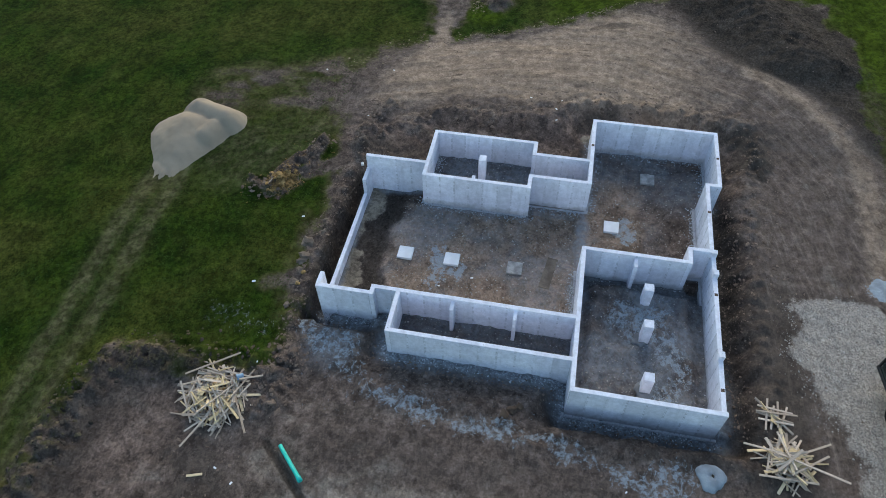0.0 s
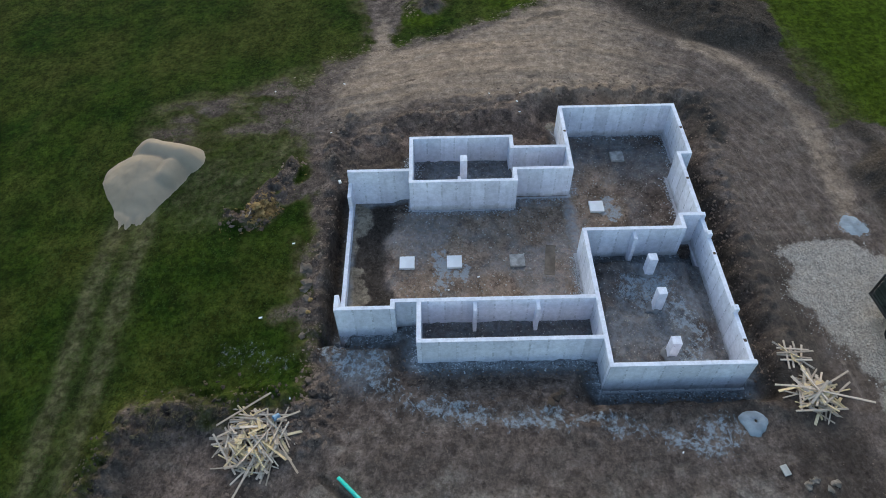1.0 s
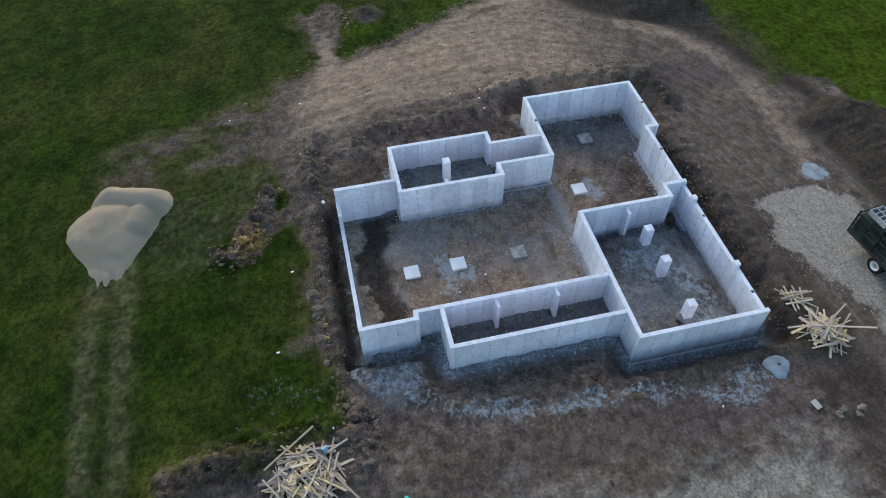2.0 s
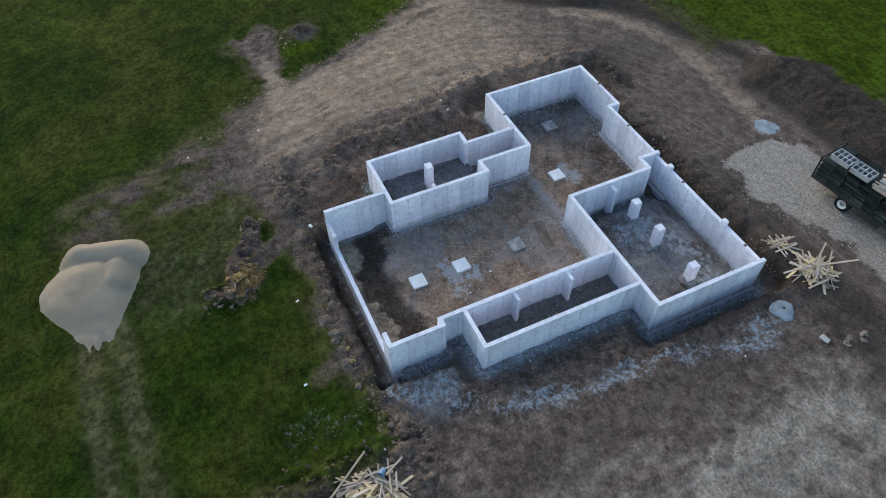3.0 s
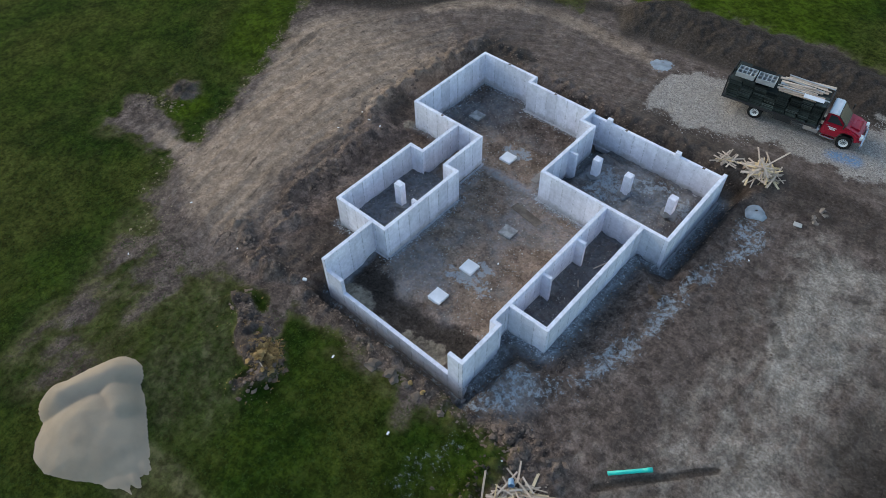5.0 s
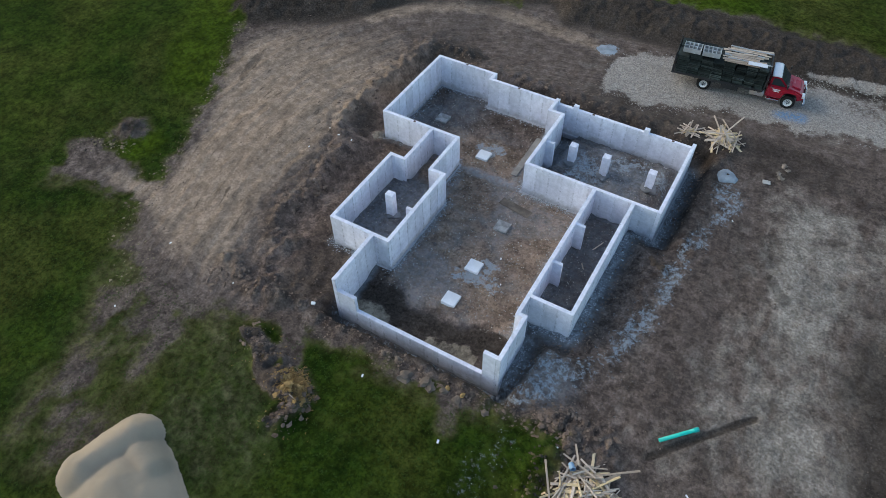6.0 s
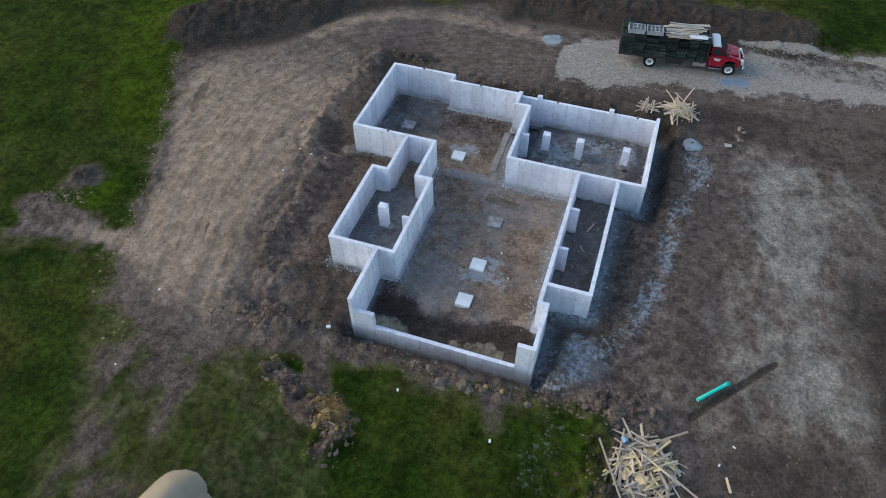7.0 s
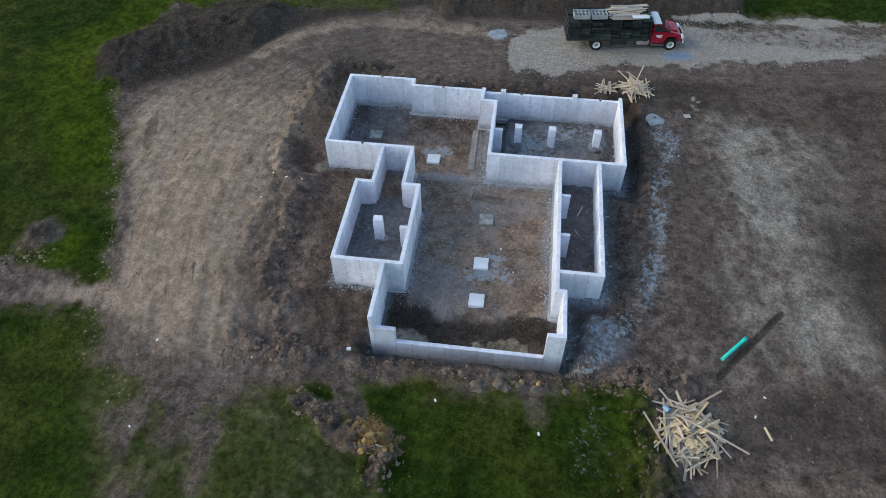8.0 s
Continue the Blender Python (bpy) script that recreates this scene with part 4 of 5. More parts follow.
WALLS = [(-10.8, 0.25, -10.8, 7.6), (-10.7, 7.6, -6.3, 7.6), (-6.2, 6.85, -1.1, 6.85), (-10.7, 0.4, -5.0, 0.4), (-4.8, -0.1, -4.8, -3.3), (-3.8, -3.3, -3.8, -10.2), (-8.3, -3.4, -8.3, -10.2), (-8.2, -10.2, -5.3, -10.2),
         (4.6, -0.1, 4.6, -10.6), (-0.12, 0.1, -0.12, 5.7), (0.0, -0.12, 4.6, -0.12), (7.6, -0.2, 7.6, -9.6), (5.0, -9.7, 7.5, -9.7), (7.6, -0.12, 9.2, -0.12), (9.25, 0.0, 9.25, 7.3), (5.5, -10.8, 5.5, -13.9), (-8.0, -9.7, -4.3, -9.7)]
crumbs = []
for x0, y0, x1, y1 in WALLS:
    crumbs += near_line([(x0, y0), (x1, y1)], int(130 * math.dist((x0, y0), (x1, y1))), 0.24, 0.010, 0.055, 2.2)
crumb_spots = [(x, y, max(z, -0.06), s) for x, y, z, s in on_ground(crumbs, 0.0, False)]
scatter_stuff("concrete_crumbs", [lump_bm(k + 90, 0.6) for k in range(4)], crumb_spots, island_mat("concrete_crumbs", (0.26, 0.28, 0.305), (0.56, 0.59, 0.63)),
              "pale crumbs of concrete along the foot of the walls", "rubble")
straw_spots = near_line(TURF, 700, 0.34, 0.08, 0.26, 1.6) + near_line(CLODS, 160, 0.7, 0.05, 0.16)
scatter_stuff("dead_turf", [tuft_bm(k + 80) for k in range(6)], on_ground(straw_spots, 0.0), STRAW, "yellow dead turf lying on thrown-up soil", "turf")
EDGE = [(-29.0, 5.2), (-27.0, 1.0), (-25.0, -3.0), (-23.2, -8.0), (-22.6, -10.8)]
FRINGE = island_mat("fringe_turf", (0.110, 0.092, 0.056), (0.260, 0.215, 0.140))
scatter_stuff("edge_turf", [lump_bm(k + 70, 0.5) for k in range(5)], on_ground(near_line(EDGE, 420, 0.40, 0.03, 0.17, 2.4) + near_line([(-22.4, -13.6), (-21.0, -15.6), (-18.0, -17.6), (-16.5, -20.5)], 320, 0.7, 0.03, 0.16, 2.6)
              + near_line([(-29.6, -11.0), (-28.0, -10.4), (-26.2, -10.2)], 120, 0.35, 0.04, 0.2, 2.4), 0.3), FRINGE, "pale clods and dead turf pushed up along the edge of the track", "turf")
OLIVE = island_mat("old_turf", (0.060, 0.049, 0.030), (0.165, 0.128, 0.078))
scatter_stuff("bank_turf", [tuft_bm(k + 80) for k in range(6)], on_ground(near_line([(10.1, -19.4), (10.3, -21.0), (10.8, -23.2)], 380, 0.40, 0.08, 0.24), 0.0), OLIVE, "withered olive-brown turf on the bank", "turf")
scatter_stuff("bank_clods", [lump_bm(k + 84) for k in range(5)], on_ground(near_line([(p - 0.3, q - 0.2) for p, q in BANK[:5]], 200, 0.6, 0.05, 0.22, 2.8), 0.4), OLIVE, "turf-covered clods thrown up on the bank", "turf")
scatter_stuff("turf_clods", [lump_bm(k + 84) for k in range(5)], on_ground(near_line(TURF, 70, 0.4, 0.07, 0.26, 2.0), 0.1), STRAW, "yellowish clods of dead turf and soil", "turf")


GRASS_BLADE = island_mat("grass_blades", (0.020, 0.046, 0.007), (0.052, 0.082, 0.017), 0.92)
tx, ty = RS.uniform(-33, 20, 60000), RS.uniform(-33, 24, 60000)
tuft_in = inside_of(tx, ty, BARE) + 2.4 * LAT.fbm(tx * 0.35 + 3, ty * 0.35, 4)
clump = LAT.fbm(tx * 0.5, ty * 0.5, 3)
near_trail = np.abs(line_distance(tx, ty, [(-4.0, -28.0), (2.0, -28.3), (9.0, -27.6), (17.0, -27.5)]) - 0.95)
ok = (tuft_in > 0.35) & (clump > -0.22) & (near_trail > 0.5) & (line_distance(tx, ty, CLODS) > 1.2) & (np.hypot(tx + 7.4, ty + 27.9) > 3.1)
tuft_spots = [(x, y, 0.04 + 0.09 * RS.rand() ** 1.5) for x, y, k in zip(tx, ty, ok) if k]
scatter_stuff("grass", [tuft_bm(k) for k in range(6)], on_ground(tuft_spots, 0.05), GRASS_BLADE, "rough green grass tufts of the meadow", "grass")

# ---- sand heap ----
def sand_material():
    n = Nodes("pale_sand")
    co = n.coords()
    big, fine = n.noise(co, 0.6, 4.0), n.noise(co, 25.0, 4.0)
    col = n.mix(n.ramp(big, 0.3, 0.7), (0.300, 0.240, 0.176), (0.362, 0.292, 0.216))
    col = n.mix(n.ramp(fine, 0.45, 0.75, 0.0, 0.35), col, (0.25, 0.193, 0.135))
    n.bump(fine, 0.3, 0.02)
    return n.done(col, 0.95)


def sand_heap():
    xs, ys = np.arange(-12.6, -2.0, 0.12), np.arange(-32.4, -23.6, 0.12)
    X, Y = np.meshgrid(xs, ys, indexing="ij")
    wob = LAT.fbm(X * 0.8, Y * 0.8, 4)
    # one broad dump fanned to the east, two narrower ones tipped behind it
    fan = np.hypot(np.where(X > -8.0, (X + 8.0) / 4.5, (X + 8.0) / 2.3), (Y + 28.15 - 0.25 * np.clip((X + 7.0) / 4.0, 0, 1)) / (2.9 - 1.4 * np.clip((X + 7.2) / 4.0, 0, 1))) + 0.16 * wob
    H = 1.32 * np.clip(1 - fan ** 1.35, 0, 1) ** 0.95
    for a, b, R, top in (((-10.0, -28.2), (-9.2, -25.9), 1.50, 1.22), ((-8.2, -26.4), (-7.2, -26.7), 1.25, 1.05)):
        u = np.clip((line_distance(X, Y, [a, b]) + 0.3 * wob) / R, 0, 1)
        H = np.maximum(H, top * (1 - u ** 1.7))
    ragged = LAT.fbm(X * 0.8 + 5, Y * 4.5, 3)
    tongue = 0.22 * step(0.0, 0.9, -2.75 - X + 1.5 * ragged - 0.75 * np.abs(Y + 28.1)) * step(1.5, 0.6, np.abs(Y + 28.1)) * step(-5.8, -5.0, X)
    H = np.maximum(H, tongue)
    ground_z = height(X, Y)
    keep = H > 0.02
    Z = ground_z + H - 0.03 + 0.03 * LAT.fbm(X * 3, Y * 3, 3)
    index, verts, faces = {}, [], []
    for i in range(len(xs) - 1):
        for j in range(len(ys) - 1):
            quad = [(i, j), (i + 1, j), (i + 1, j + 1), (i, j + 1)]
            if any(keep[q] for q in quad):
                for q in quad:
                    if q not in index:
                        index[q] = len(verts)
                        verts.append((X[q], Y[q], Z[q]))
                faces.append([index[q] for q in quad])
    me = bpy.data.meshes.new("sand_mound")
    me.from_pydata(verts, [], faces)
    me.polygons.foreach_set("use_smooth", np.ones(len(me.polygons), bool))
    me.materials.append(sand_material())
    tagged(new("sand_mound", me), "heaped pale beige sand dumped on the grass", "sand pile")


sand_heap()

# ---- lumber heaps ----
def wood(name, lo, hi):
    n = Nodes(name)
    co = n.coords()
    grain = n.noise(n.stretch(co, 1.0, 22.0, 22.0), 1.6, 4.0, 0.6)
    blot = n.noise(co, 2.5, 3.0)
    col = n.mix(rnd(n), lo, hi)
    col = n.mix(n.ramp(grain, 0.4, 0.7, 0.0, 0.5), col, tuple(c * 0.55 for c in lo))
    col = n.mix(n.ramp(blot, 0.55, 0.8, 0.0, 0.4), col, (0.20, 0.19, 0.18))
    n.bump(grain, 0.3, 0.005)
    return n.done(col, 0.8)


GREY_WOOD = wood("weathered_wood", (0.42, 0.325, 0.245), (0.73, 0.600, 0.485))
NEW_WOOD = wood("fresh_pine", (0.66, 0.49, 0.27), (0.84, 0.67, 0.43))
BOARDS = {}


def board_mesh(length, w, t, material):
    key = (round(length, 2), w, t, material.name)
    if key not in BOARDS:
        BOARDS[key] = mesh_of("board", box_bm(-length / 2, length / 2, -w / 2, w / 2, -t / 2, t / 2, 0.004), material)
    return BOARDS[key]


def lumber_heap(cx, cy, count, radius, tall, seed, long_boards, label, lay=0.6):
    r = random.Random(seed)
    ob = tagged(new("lumber_pile"), label, "lumber pile", "lumber piles")
    ob.location = (cx, cy, gz(cx, cy))
    lengths = (0.45, 0.7, 0.95, 1.2, 1.5, 1.9, 2.3)
    for k in range(count):
        L = lengths[min(6, int(7 * r.random() ** 1.25))]
        rr, a = radius * math.sqrt(r.random()) * 0.85, r.uniform(0, 6.283)
        x, y = rr * math.cos(a), rr * math.sin(a)
        level = max(0.0, 1 - (rr / radius) ** 1.6)
        z = gz(cx + x, cy + y) - ob.location.z + 0.05 + tall * level * (k + 1) / count
        yaw = r.gauss(lay, 0.75) if r.random() < 0.6 else r.uniform(0, 3.14)
        out = (x * math.cos(yaw) + y * math.sin(yaw)) / radius
        pitch = math.degrees(math.atan2(tall * 0.8 * out * level, radius * 0.5)) + r.gauss(0, 7)
        mat_ = NEW_WOOD if r.random() < (0.5 if rr < 0.55 * radius else 0.14) else GREY_WOOD
        w, t = r.choice(((0.089, 0.038), (0.089, 0.038), (0.14, 0.038), (0.062, 0.04)))
        part("board", board_mesh(L, w, t, mat_), None, ob, m=pose(x, y, z, r.gauss(0, 18), pitch, math.degrees(yaw)))
    for x, y, z, pitch, yaw, L in long_boards:
        zz = gz(cx + x, cy + y) - ob.location.z + z
        part("board", board_mesh(L, 0.095, 0.042, GREY_WOOD), None, ob, m=pose(x, y, zz, 0, pitch, yaw))
    for k in range(max(1, count // 40)):
        part("plywood_scrap", board_mesh(0.55, 0.4, 0.018, NEW_WOOD), None, ob, "square offcut of plywood",
             m=pose(r.uniform(-0.5, 0.5) * radius, r.uniform(-0.5, 0.5) * radius, tall * 0.75, r.gauss(0, 15), r.gauss(0, 15), r.uniform(0, 180)))
    return ob


lumber_heap(11.7, -17.5, 190, 1.85, 0.66, 4, [(-1.55, -0.70, 0.24, -7, 121, 3.0), (0.4, 1.40, 0.38, -4, 35, 3.4), (-0.8, -0.7, 0.35, 5, 120, 2.6), (0.6, -1.4, 0.30, 6, 35, 2.4),
                                               (1.95, -0.3, 0.25, 6, -25, 2.0), (-1.1, 1.6, 0.45, 12, 118, 1.2)], "big tangled heap of weathered grey and yellow lumber")
lumber_heap(10.45, 10.1, 80, 1.15, 0.50, 9, [(0.1, 0.8, 0.55, -3, 72, 3.4), (0.8, -0.1, 0.38, 2, 92, 2.6), (-0.4, -0.8, 0.45, 0, 84, 2.4), (0.0, 0.9, 0.45, 3, 125, 2.2), (-0.9, 1.3, 0.25, 2, 118, 1.6)],
            "tangled heap of pale form lumber beside the drive", 1.5)
lumber_heap(8.15, 9.75, 5, 0.45, 0.16, 15, [(0.0, -0.4, 0.10, 0, 172, 1.7), (0.1, -0.12, 0.10, 0, 168, 1.3), (-0.1, 0.15, 0.10, 0, 175, 1.4), (0.05, 0.42, 0.10, 0, 160, 1.5), (-0.3, 0.0, 0.17, 0, 84, 1.6), (-0.1, 0.05, 0.17, 0, 92, 1.9), (0.12, -0.05, 0.17, 0, 80, 1.7), (0.32, 0.0, 0.17, 0, 88, 1.6)], "small crossed stack of pale lumber offcuts")


def lone_board(x, y, yaw, L, w, t, label, lift=0.03, pitch=0.0, material=None):
    ob = part("board", board_mesh(L, w, t, material or GREY_WOOD), None, None)
    ob.matrix_basis = pose(x, y, gz(x, y) + lift, 0, pitch, yaw)
    return tagged(ob, label, "board")


MUDDY = plain("muddy_wood", (0.16, 0.13, 0.105), 0.9, scale=5, vary=0.35, bump=0.4)
lone_board(15.7, -16.95, -72, 0.75, 0.12, 0.04, "short pale plank lying on dark soil", material=NEW_WOOD)
lone_board(6.33, -2.57, 68, 1.3, 0.07, 0.04, "thin grey stick on the dark porch floor")
lone_board(6.26, -4.52, -56, 0.85, 0.07, 0.04, "thin grey stick on the dark porch floor")
lone_board(-1.18, 3.3, 91, 4.4, 0.42, 0.06, "long grey scaffold plank beside the garage wall", material=plain("grey_plank", (0.27, 0.25, 0.23), 0.85, scale=4, vary=0.25))
lone_board(0.35, -1.62, -9, 2.3, 0.62, 0.03, "mud-covered sheet of plywood on the dirt floor", lift=0.03, material=MUDDY)
lone_board(-3.4, -20.2, -12, 0.55, 0.05, 0.03, "small pale stick on the thrown-up soil", lift=0.12)

# ---- pipe, concrete spills, block, rocks ----
PIPE = plain("teal_plastic", (0.02, 0.52, 0.44), 0.4, scale=2, vary=0.08, bump=0.05)


def pipe():
    bm = bmesh.new()
    rings = []
    prof = [(-1.06, 0.100), (0.80, 0.100), (0.84, 0.118), (1.06, 0.118), (1.06, 0.104), (-1.06, 0.088)]
    for x, r in prof:
        rings.append([bm.verts.new((x, r * math.cos(a * math.tau / 20), r * math.sin(a * math.tau / 20))) for a in range(20)])
    for p, q in zip(rings, rings[1:] + rings[:1]):
        for i in range(20):
            bm.faces.new((p[i], p[(i + 1) % 20], q[(i + 1) % 20], q[i]))
    ob = part("drain_pipe", bm, PIPE, smooth=True)
    ob.matrix_basis = pose(14.5, -12.45, max(gz(13.8, -13.2), gz(15.2, -11.7)) + 0.10, 0, 0, 46)
    tagged(ob, "bright turquoise plastic drain pipe lying on bare soil", "pipe")


pipe()
SPILL = plain("grey_spill", (0.29, 0.325, 0.36), 0.9, scale=6, vary=0.25, bump=0.5)


def spill(name, x, y, R, tall, hole, label, seed):
    bm = bmesh.new()
    rings = []
    r = random.Random(seed)
    wob = [1 + 0.12 * math.sin(3 * a * math.tau / 36 + seed) + r.uniform(-0.06, 0.06) for a in range(36)]
    for u, h in ((0.06, 0.72 if hole else 1.0), (0.14, 1.0), (0.4, 0.93), (0.65, 0.75), (0.85, 0.42), (0.97, 0.1), (1.0, -0.3)):
        rings.append([bm.verts.new((R * u * (1 + (wob[a] - 1) * u) * math.cos(a * math.tau / 36), R * u * (1 + (wob[a] - 1) * u) * math.sin(a * math.tau / 36), tall * h + r.uniform(-0.012, 0.012)))
                      for a in range(36)])
    for p, q in zip(rings, rings[1:]):
        for i in range(36):
            bm.faces.new((p[i], p[(i + 1) % 36], q[(i + 1) % 36], q[i]))
    bm.faces.new(rings[0])
    ob = part(name, bm, SPILL, smooth=True)
    ob.location = (x, y, gz(x, y))
    if hole:
        part("hole_stone", lump_scaled(0.09), DARK_LUMP, ob, "dark stone in the hollow", m=pose(0.02, 0.03, tall * 0.95))
    return tagged(ob, label, "concrete spill", "concrete spills")


def lump_scaled(s, seed=3):
    bm = lump_bm(seed)
    bmesh.ops.scale(bm, vec=(s, s, s), verts=bm.verts)
    return bm


spill("concrete_spill", 11.6, 6.75, 0.68, 0.22, True, "rounded bluish-grey heap of spilled concrete on soil", 2)
spill("concrete_spill", -0.45, 16.3, 0.85, 0.04, False, "flat pale round patch of washed-out concrete", 5)

WHITE = plain("white_foam", (0.8, 0.8, 0.8), 0.6, scale=3, vary=0.06, bump=0.1)
ob = tagged(part("block", box_bm(-0.12, 0.12, -0.09, 0.09, 0, 0.14, 0.02), WHITE), "small white foam block lying beside the foundation", "block")
ob.matrix_basis = pose(-6.25, -14.75, gz(-6.25, -14.75) - 0.02, 0, 0, 20)
BLUE = plain("blue_plastic", (0.22, 0.36, 0.52), 0.45, scale=3, vary=0.15, bump=0.05)


def bucket():
    bm = bmesh.new()
    rings = []
    for z, r in ((0.0, 0.125), (0.30, 0.15), (0.32, 0.16), (0.34, 0.16), (0.34, 0.142), (0.03, 0.115)):
        rings.append([bm.verts.new((r * math.cos(a * math.tau / 18), r * math.sin(a * math.tau / 18), z)) for a in range(18)])
    for p, q in zip(rings, rings[1:]):
        for i in range(18):
            bm.faces.new((p[i], p[(i + 1) % 18], q[(i + 1) % 18], q[i]))
    bm.faces.new(rings[0][::-1])
    bm.faces.new(rings[-1])
    ob = part("bucket", bm, BLUE)
    ob.matrix_basis = pose(10.5, -16.4, gz(10.5, -16.4) + 0.13, 80, 0, 40)
    tagged(ob, "blue plastic bucket tipped over beside the lumber", "bucket")


bucket()


def rock(x, y, s, material, label, seed, squash=0.55, sink=0.75):
    bm = bmesh.new()
    bmesh.ops.create_icosphere(bm, subdivisions=2, radius=1.0)
    noise_off = Vector((seed * 3.1, seed * 1.7, 0))
    for v in bm.verts:
        v.co *= s * (1 + 0.8 * noise.noise(v.co * 1.2 + noise_off) + 0.35 * noise.noise(v.co * 3.1 + noise_off))
        v.co.z *= squash
    ob = part("rock", bm, material)
    ob.matrix_basis = pose(x, y, gz(x, y) + s * squash * (1 - sink) * 0.6, 0, 0, seed * 47 % 360)
    tagged(ob, label, "rock", "rocks round the dig")


TAN_ROCK = plain("tan_rock", (0.175, 0.137, 0.108), 0.9, scale=4, vary=0.3, bump=0.5)
BROWN_ROCK = plain("brown_clod", (0.120, 0.084, 0.060), 0.95, scale=5, vary=0.35, bump=0.6)
YELLOW_ROCK = plain("yellow_turf_clod", (0.33, 0.22, 0.095), 0.95, scale=6, vary=0.35, bump=0.6)
for k, (x, y, s) in enumerate(((1.0, -16.2, 0.36), (2.1, -15.95, 0.30), (2.5, -16.1, 0.26), (3.2, -15.9, 0.2), (4.0, -16.0, 0.24), (0.1, -15.5, 0.2), (-0.8, -15.6, 0.17), (5.6, -15.9, 0.2),
                               (-10.85, -10.75, 0.14))):
    rock(x, y, s, TAN_ROCK, "tan rock lying on the rim of the dig", k)
for k, (x, y, s) in enumerate(((-7.9, -18.0, 0.2), (-7.0, -18.5, 0.17), (-6.4, -18.3, 0.14), (-3.1, -19.2, 0.16), (-2.5, -19.4, 0.16), (-2.5, -20.2, 0.15), (-3.7, -21.4, 0.18), (-4.4, -20.5, 0.14), (-3.2, -20.9, 0.18))):
    rock(x, y, s, BROWN_ROCK, "brown lump of dug-up soil among grass", k + 20)
for k, (x, y, s) in enumerate(((-4.5, -19.4, 0.26), (-4.0, -19.7, 0.22), (-3.6, -19.5, 0.2), (-4.2, -20.0, 0.17), (3.3, -15.7, 0.14), (4.2, -15.7, 0.15))):
    rock(x, y, s, YELLOW_ROCK, "yellowish clod with dead turf on it", k + 40)
for k, (x, y, s) in enumerate(((9.9, -2.6, 0.25), (10.3, -2.9, 0.2), (9.6, -2.2, 0.18))):
    rock(x, y, s, BROWN_ROCK, "rough lump of soil on bare ground", k + 60)
PALE_ROCK = plain("pale_rock", (0.235, 0.195, 0.160), 0.9, scale=5, vary=0.35, bump=0.5)
for k, (x, y, s) in enumerate(((14.7, 9.5, 0.20), (14.95, 9.15, 0.15), (14.5, 8.7, 0.17), (14.75, 8.25, 0.19), (14.55, 8.45, 0.12))):
    rock(x, y, s, PALE_ROCK, "tan lump of broken stone on dark soil", k + 60)
ob = tagged(part("slab_piece", box_bm(-0.25, 0.25, -0.16, 0.16, 0, 0.07, 0.02), plain("pale_slab", (0.52, 0.49, 0.45), 0.9, scale=5, vary=0.2, bump=0.3)), "flat pale broken slab piece on soil", "slab")
ob.matrix_basis = pose(14.0, 7.45, gz(14.0, 7.45), 6, 4, 15)
for x, y, s in ((-13.2, -2.5, 0.09), (-12.2, -2.4, 0.08), (-17.2, -15.3, 0.08), (-14.4, -4.4, 0.07), (-14.2, -2.2, 0.06), (1.5, -6.0, 0.08), (2.4, -7.8, 0.06), (-1.1, -17.2, 0.09), (4.3, -18.4, 0.1), (9.6, -16.0, 0.07),
                (-11.5, -15.8, 0.06), (-16.5, -20.5, 0.07), (15.8, -15.0, 0.08), (15.2, -16.1, 0.08), (13.0, 3.0, 0.06)):
    ob = tagged(part("litter", box_bm(-s, s, -s * 0.55, s * 0.55, 0, 0.025, 0.006), WHITE), "small white scrap of litter on the ground", "litter", "white litter")
    ob.matrix_basis = pose(x, y, gz(x, y) + 0.005, 0, 0, (x * 73 + y * 31) % 180)

# ---- truck ----
RED = plain("red_paint", (0.34, 0.012, 0.030), 0.22, scale=1.5, vary=0.12, bump=0.03)
ROOF_WHITE = plain("white_paint", (0.75, 0.76, 0.78), 0.35, scale=2, vary=0.06, bump=0.02)
BLACK = plain("black_plastic", (0.02, 0.02, 0.021), 0.6, scale=4, vary=0.3, bump=0.1)
RUBBER = plain("tyre_rubber", (0.022, 0.021, 0.02), 0.85, scale=9, vary=0.3, bump=0.3)
CHROME = plain("bright_metal", (0.68, 0.68, 0.69), 0.25, 1.0, scale=3, vary=0.08, bump=0.02)
RIM = plain("white_rim", (0.72, 0.71, 0.69), 0.4, scale=5, vary=0.15, bump=0.05)
GLASS = plain("dark_glass", (0.025, 0.035, 0.04), 0.06, scale=1, vary=0.1, bump=0.0)
FORM = plain("dark_form_panel", (0.027, 0.034, 0.031), 0.8, scale=4, vary=0.45, bump=0.3, per_object=0.55)
FORM_GREY = plain("grey_form_panel", (0.066, 0.078, 0.072), 0.8, scale=4, vary=0.4, bump=0.3, per_object=0.4)
LIGHT = plain("headlight_lens", (0.75, 0.77, 0.78), 0.1, scale=2, vary=0.05, bump=0.0)
ALU = plain("dull_aluminium", (0.50, 0.51, 0.51), 0.5, 0.6, scale=6, vary=0.2, bump=0.1)
TRUCK_Z = gz(7.3, 15.0) + 0.02
TRUCK = pose(7.33, 15.95, TRUCK_Z, 0, 0, 6.8)


def lathe(profile, count=24):
    """Revolve (offset, radius) pairs round the y axis."""
    bm = bmesh.new()
    rings = [[bm.verts.new((r * math.cos(a * math.tau / count), o, r * math.sin(a * math.tau / count))) for a in range(count)] for o, r in profile]
    for p, q in zip(rings, rings[1:]):
        for i in range(count):
            bm.faces.new((p[i], p[(i + 1) % count], q[(i + 1) % count], q[i]))
    return bm


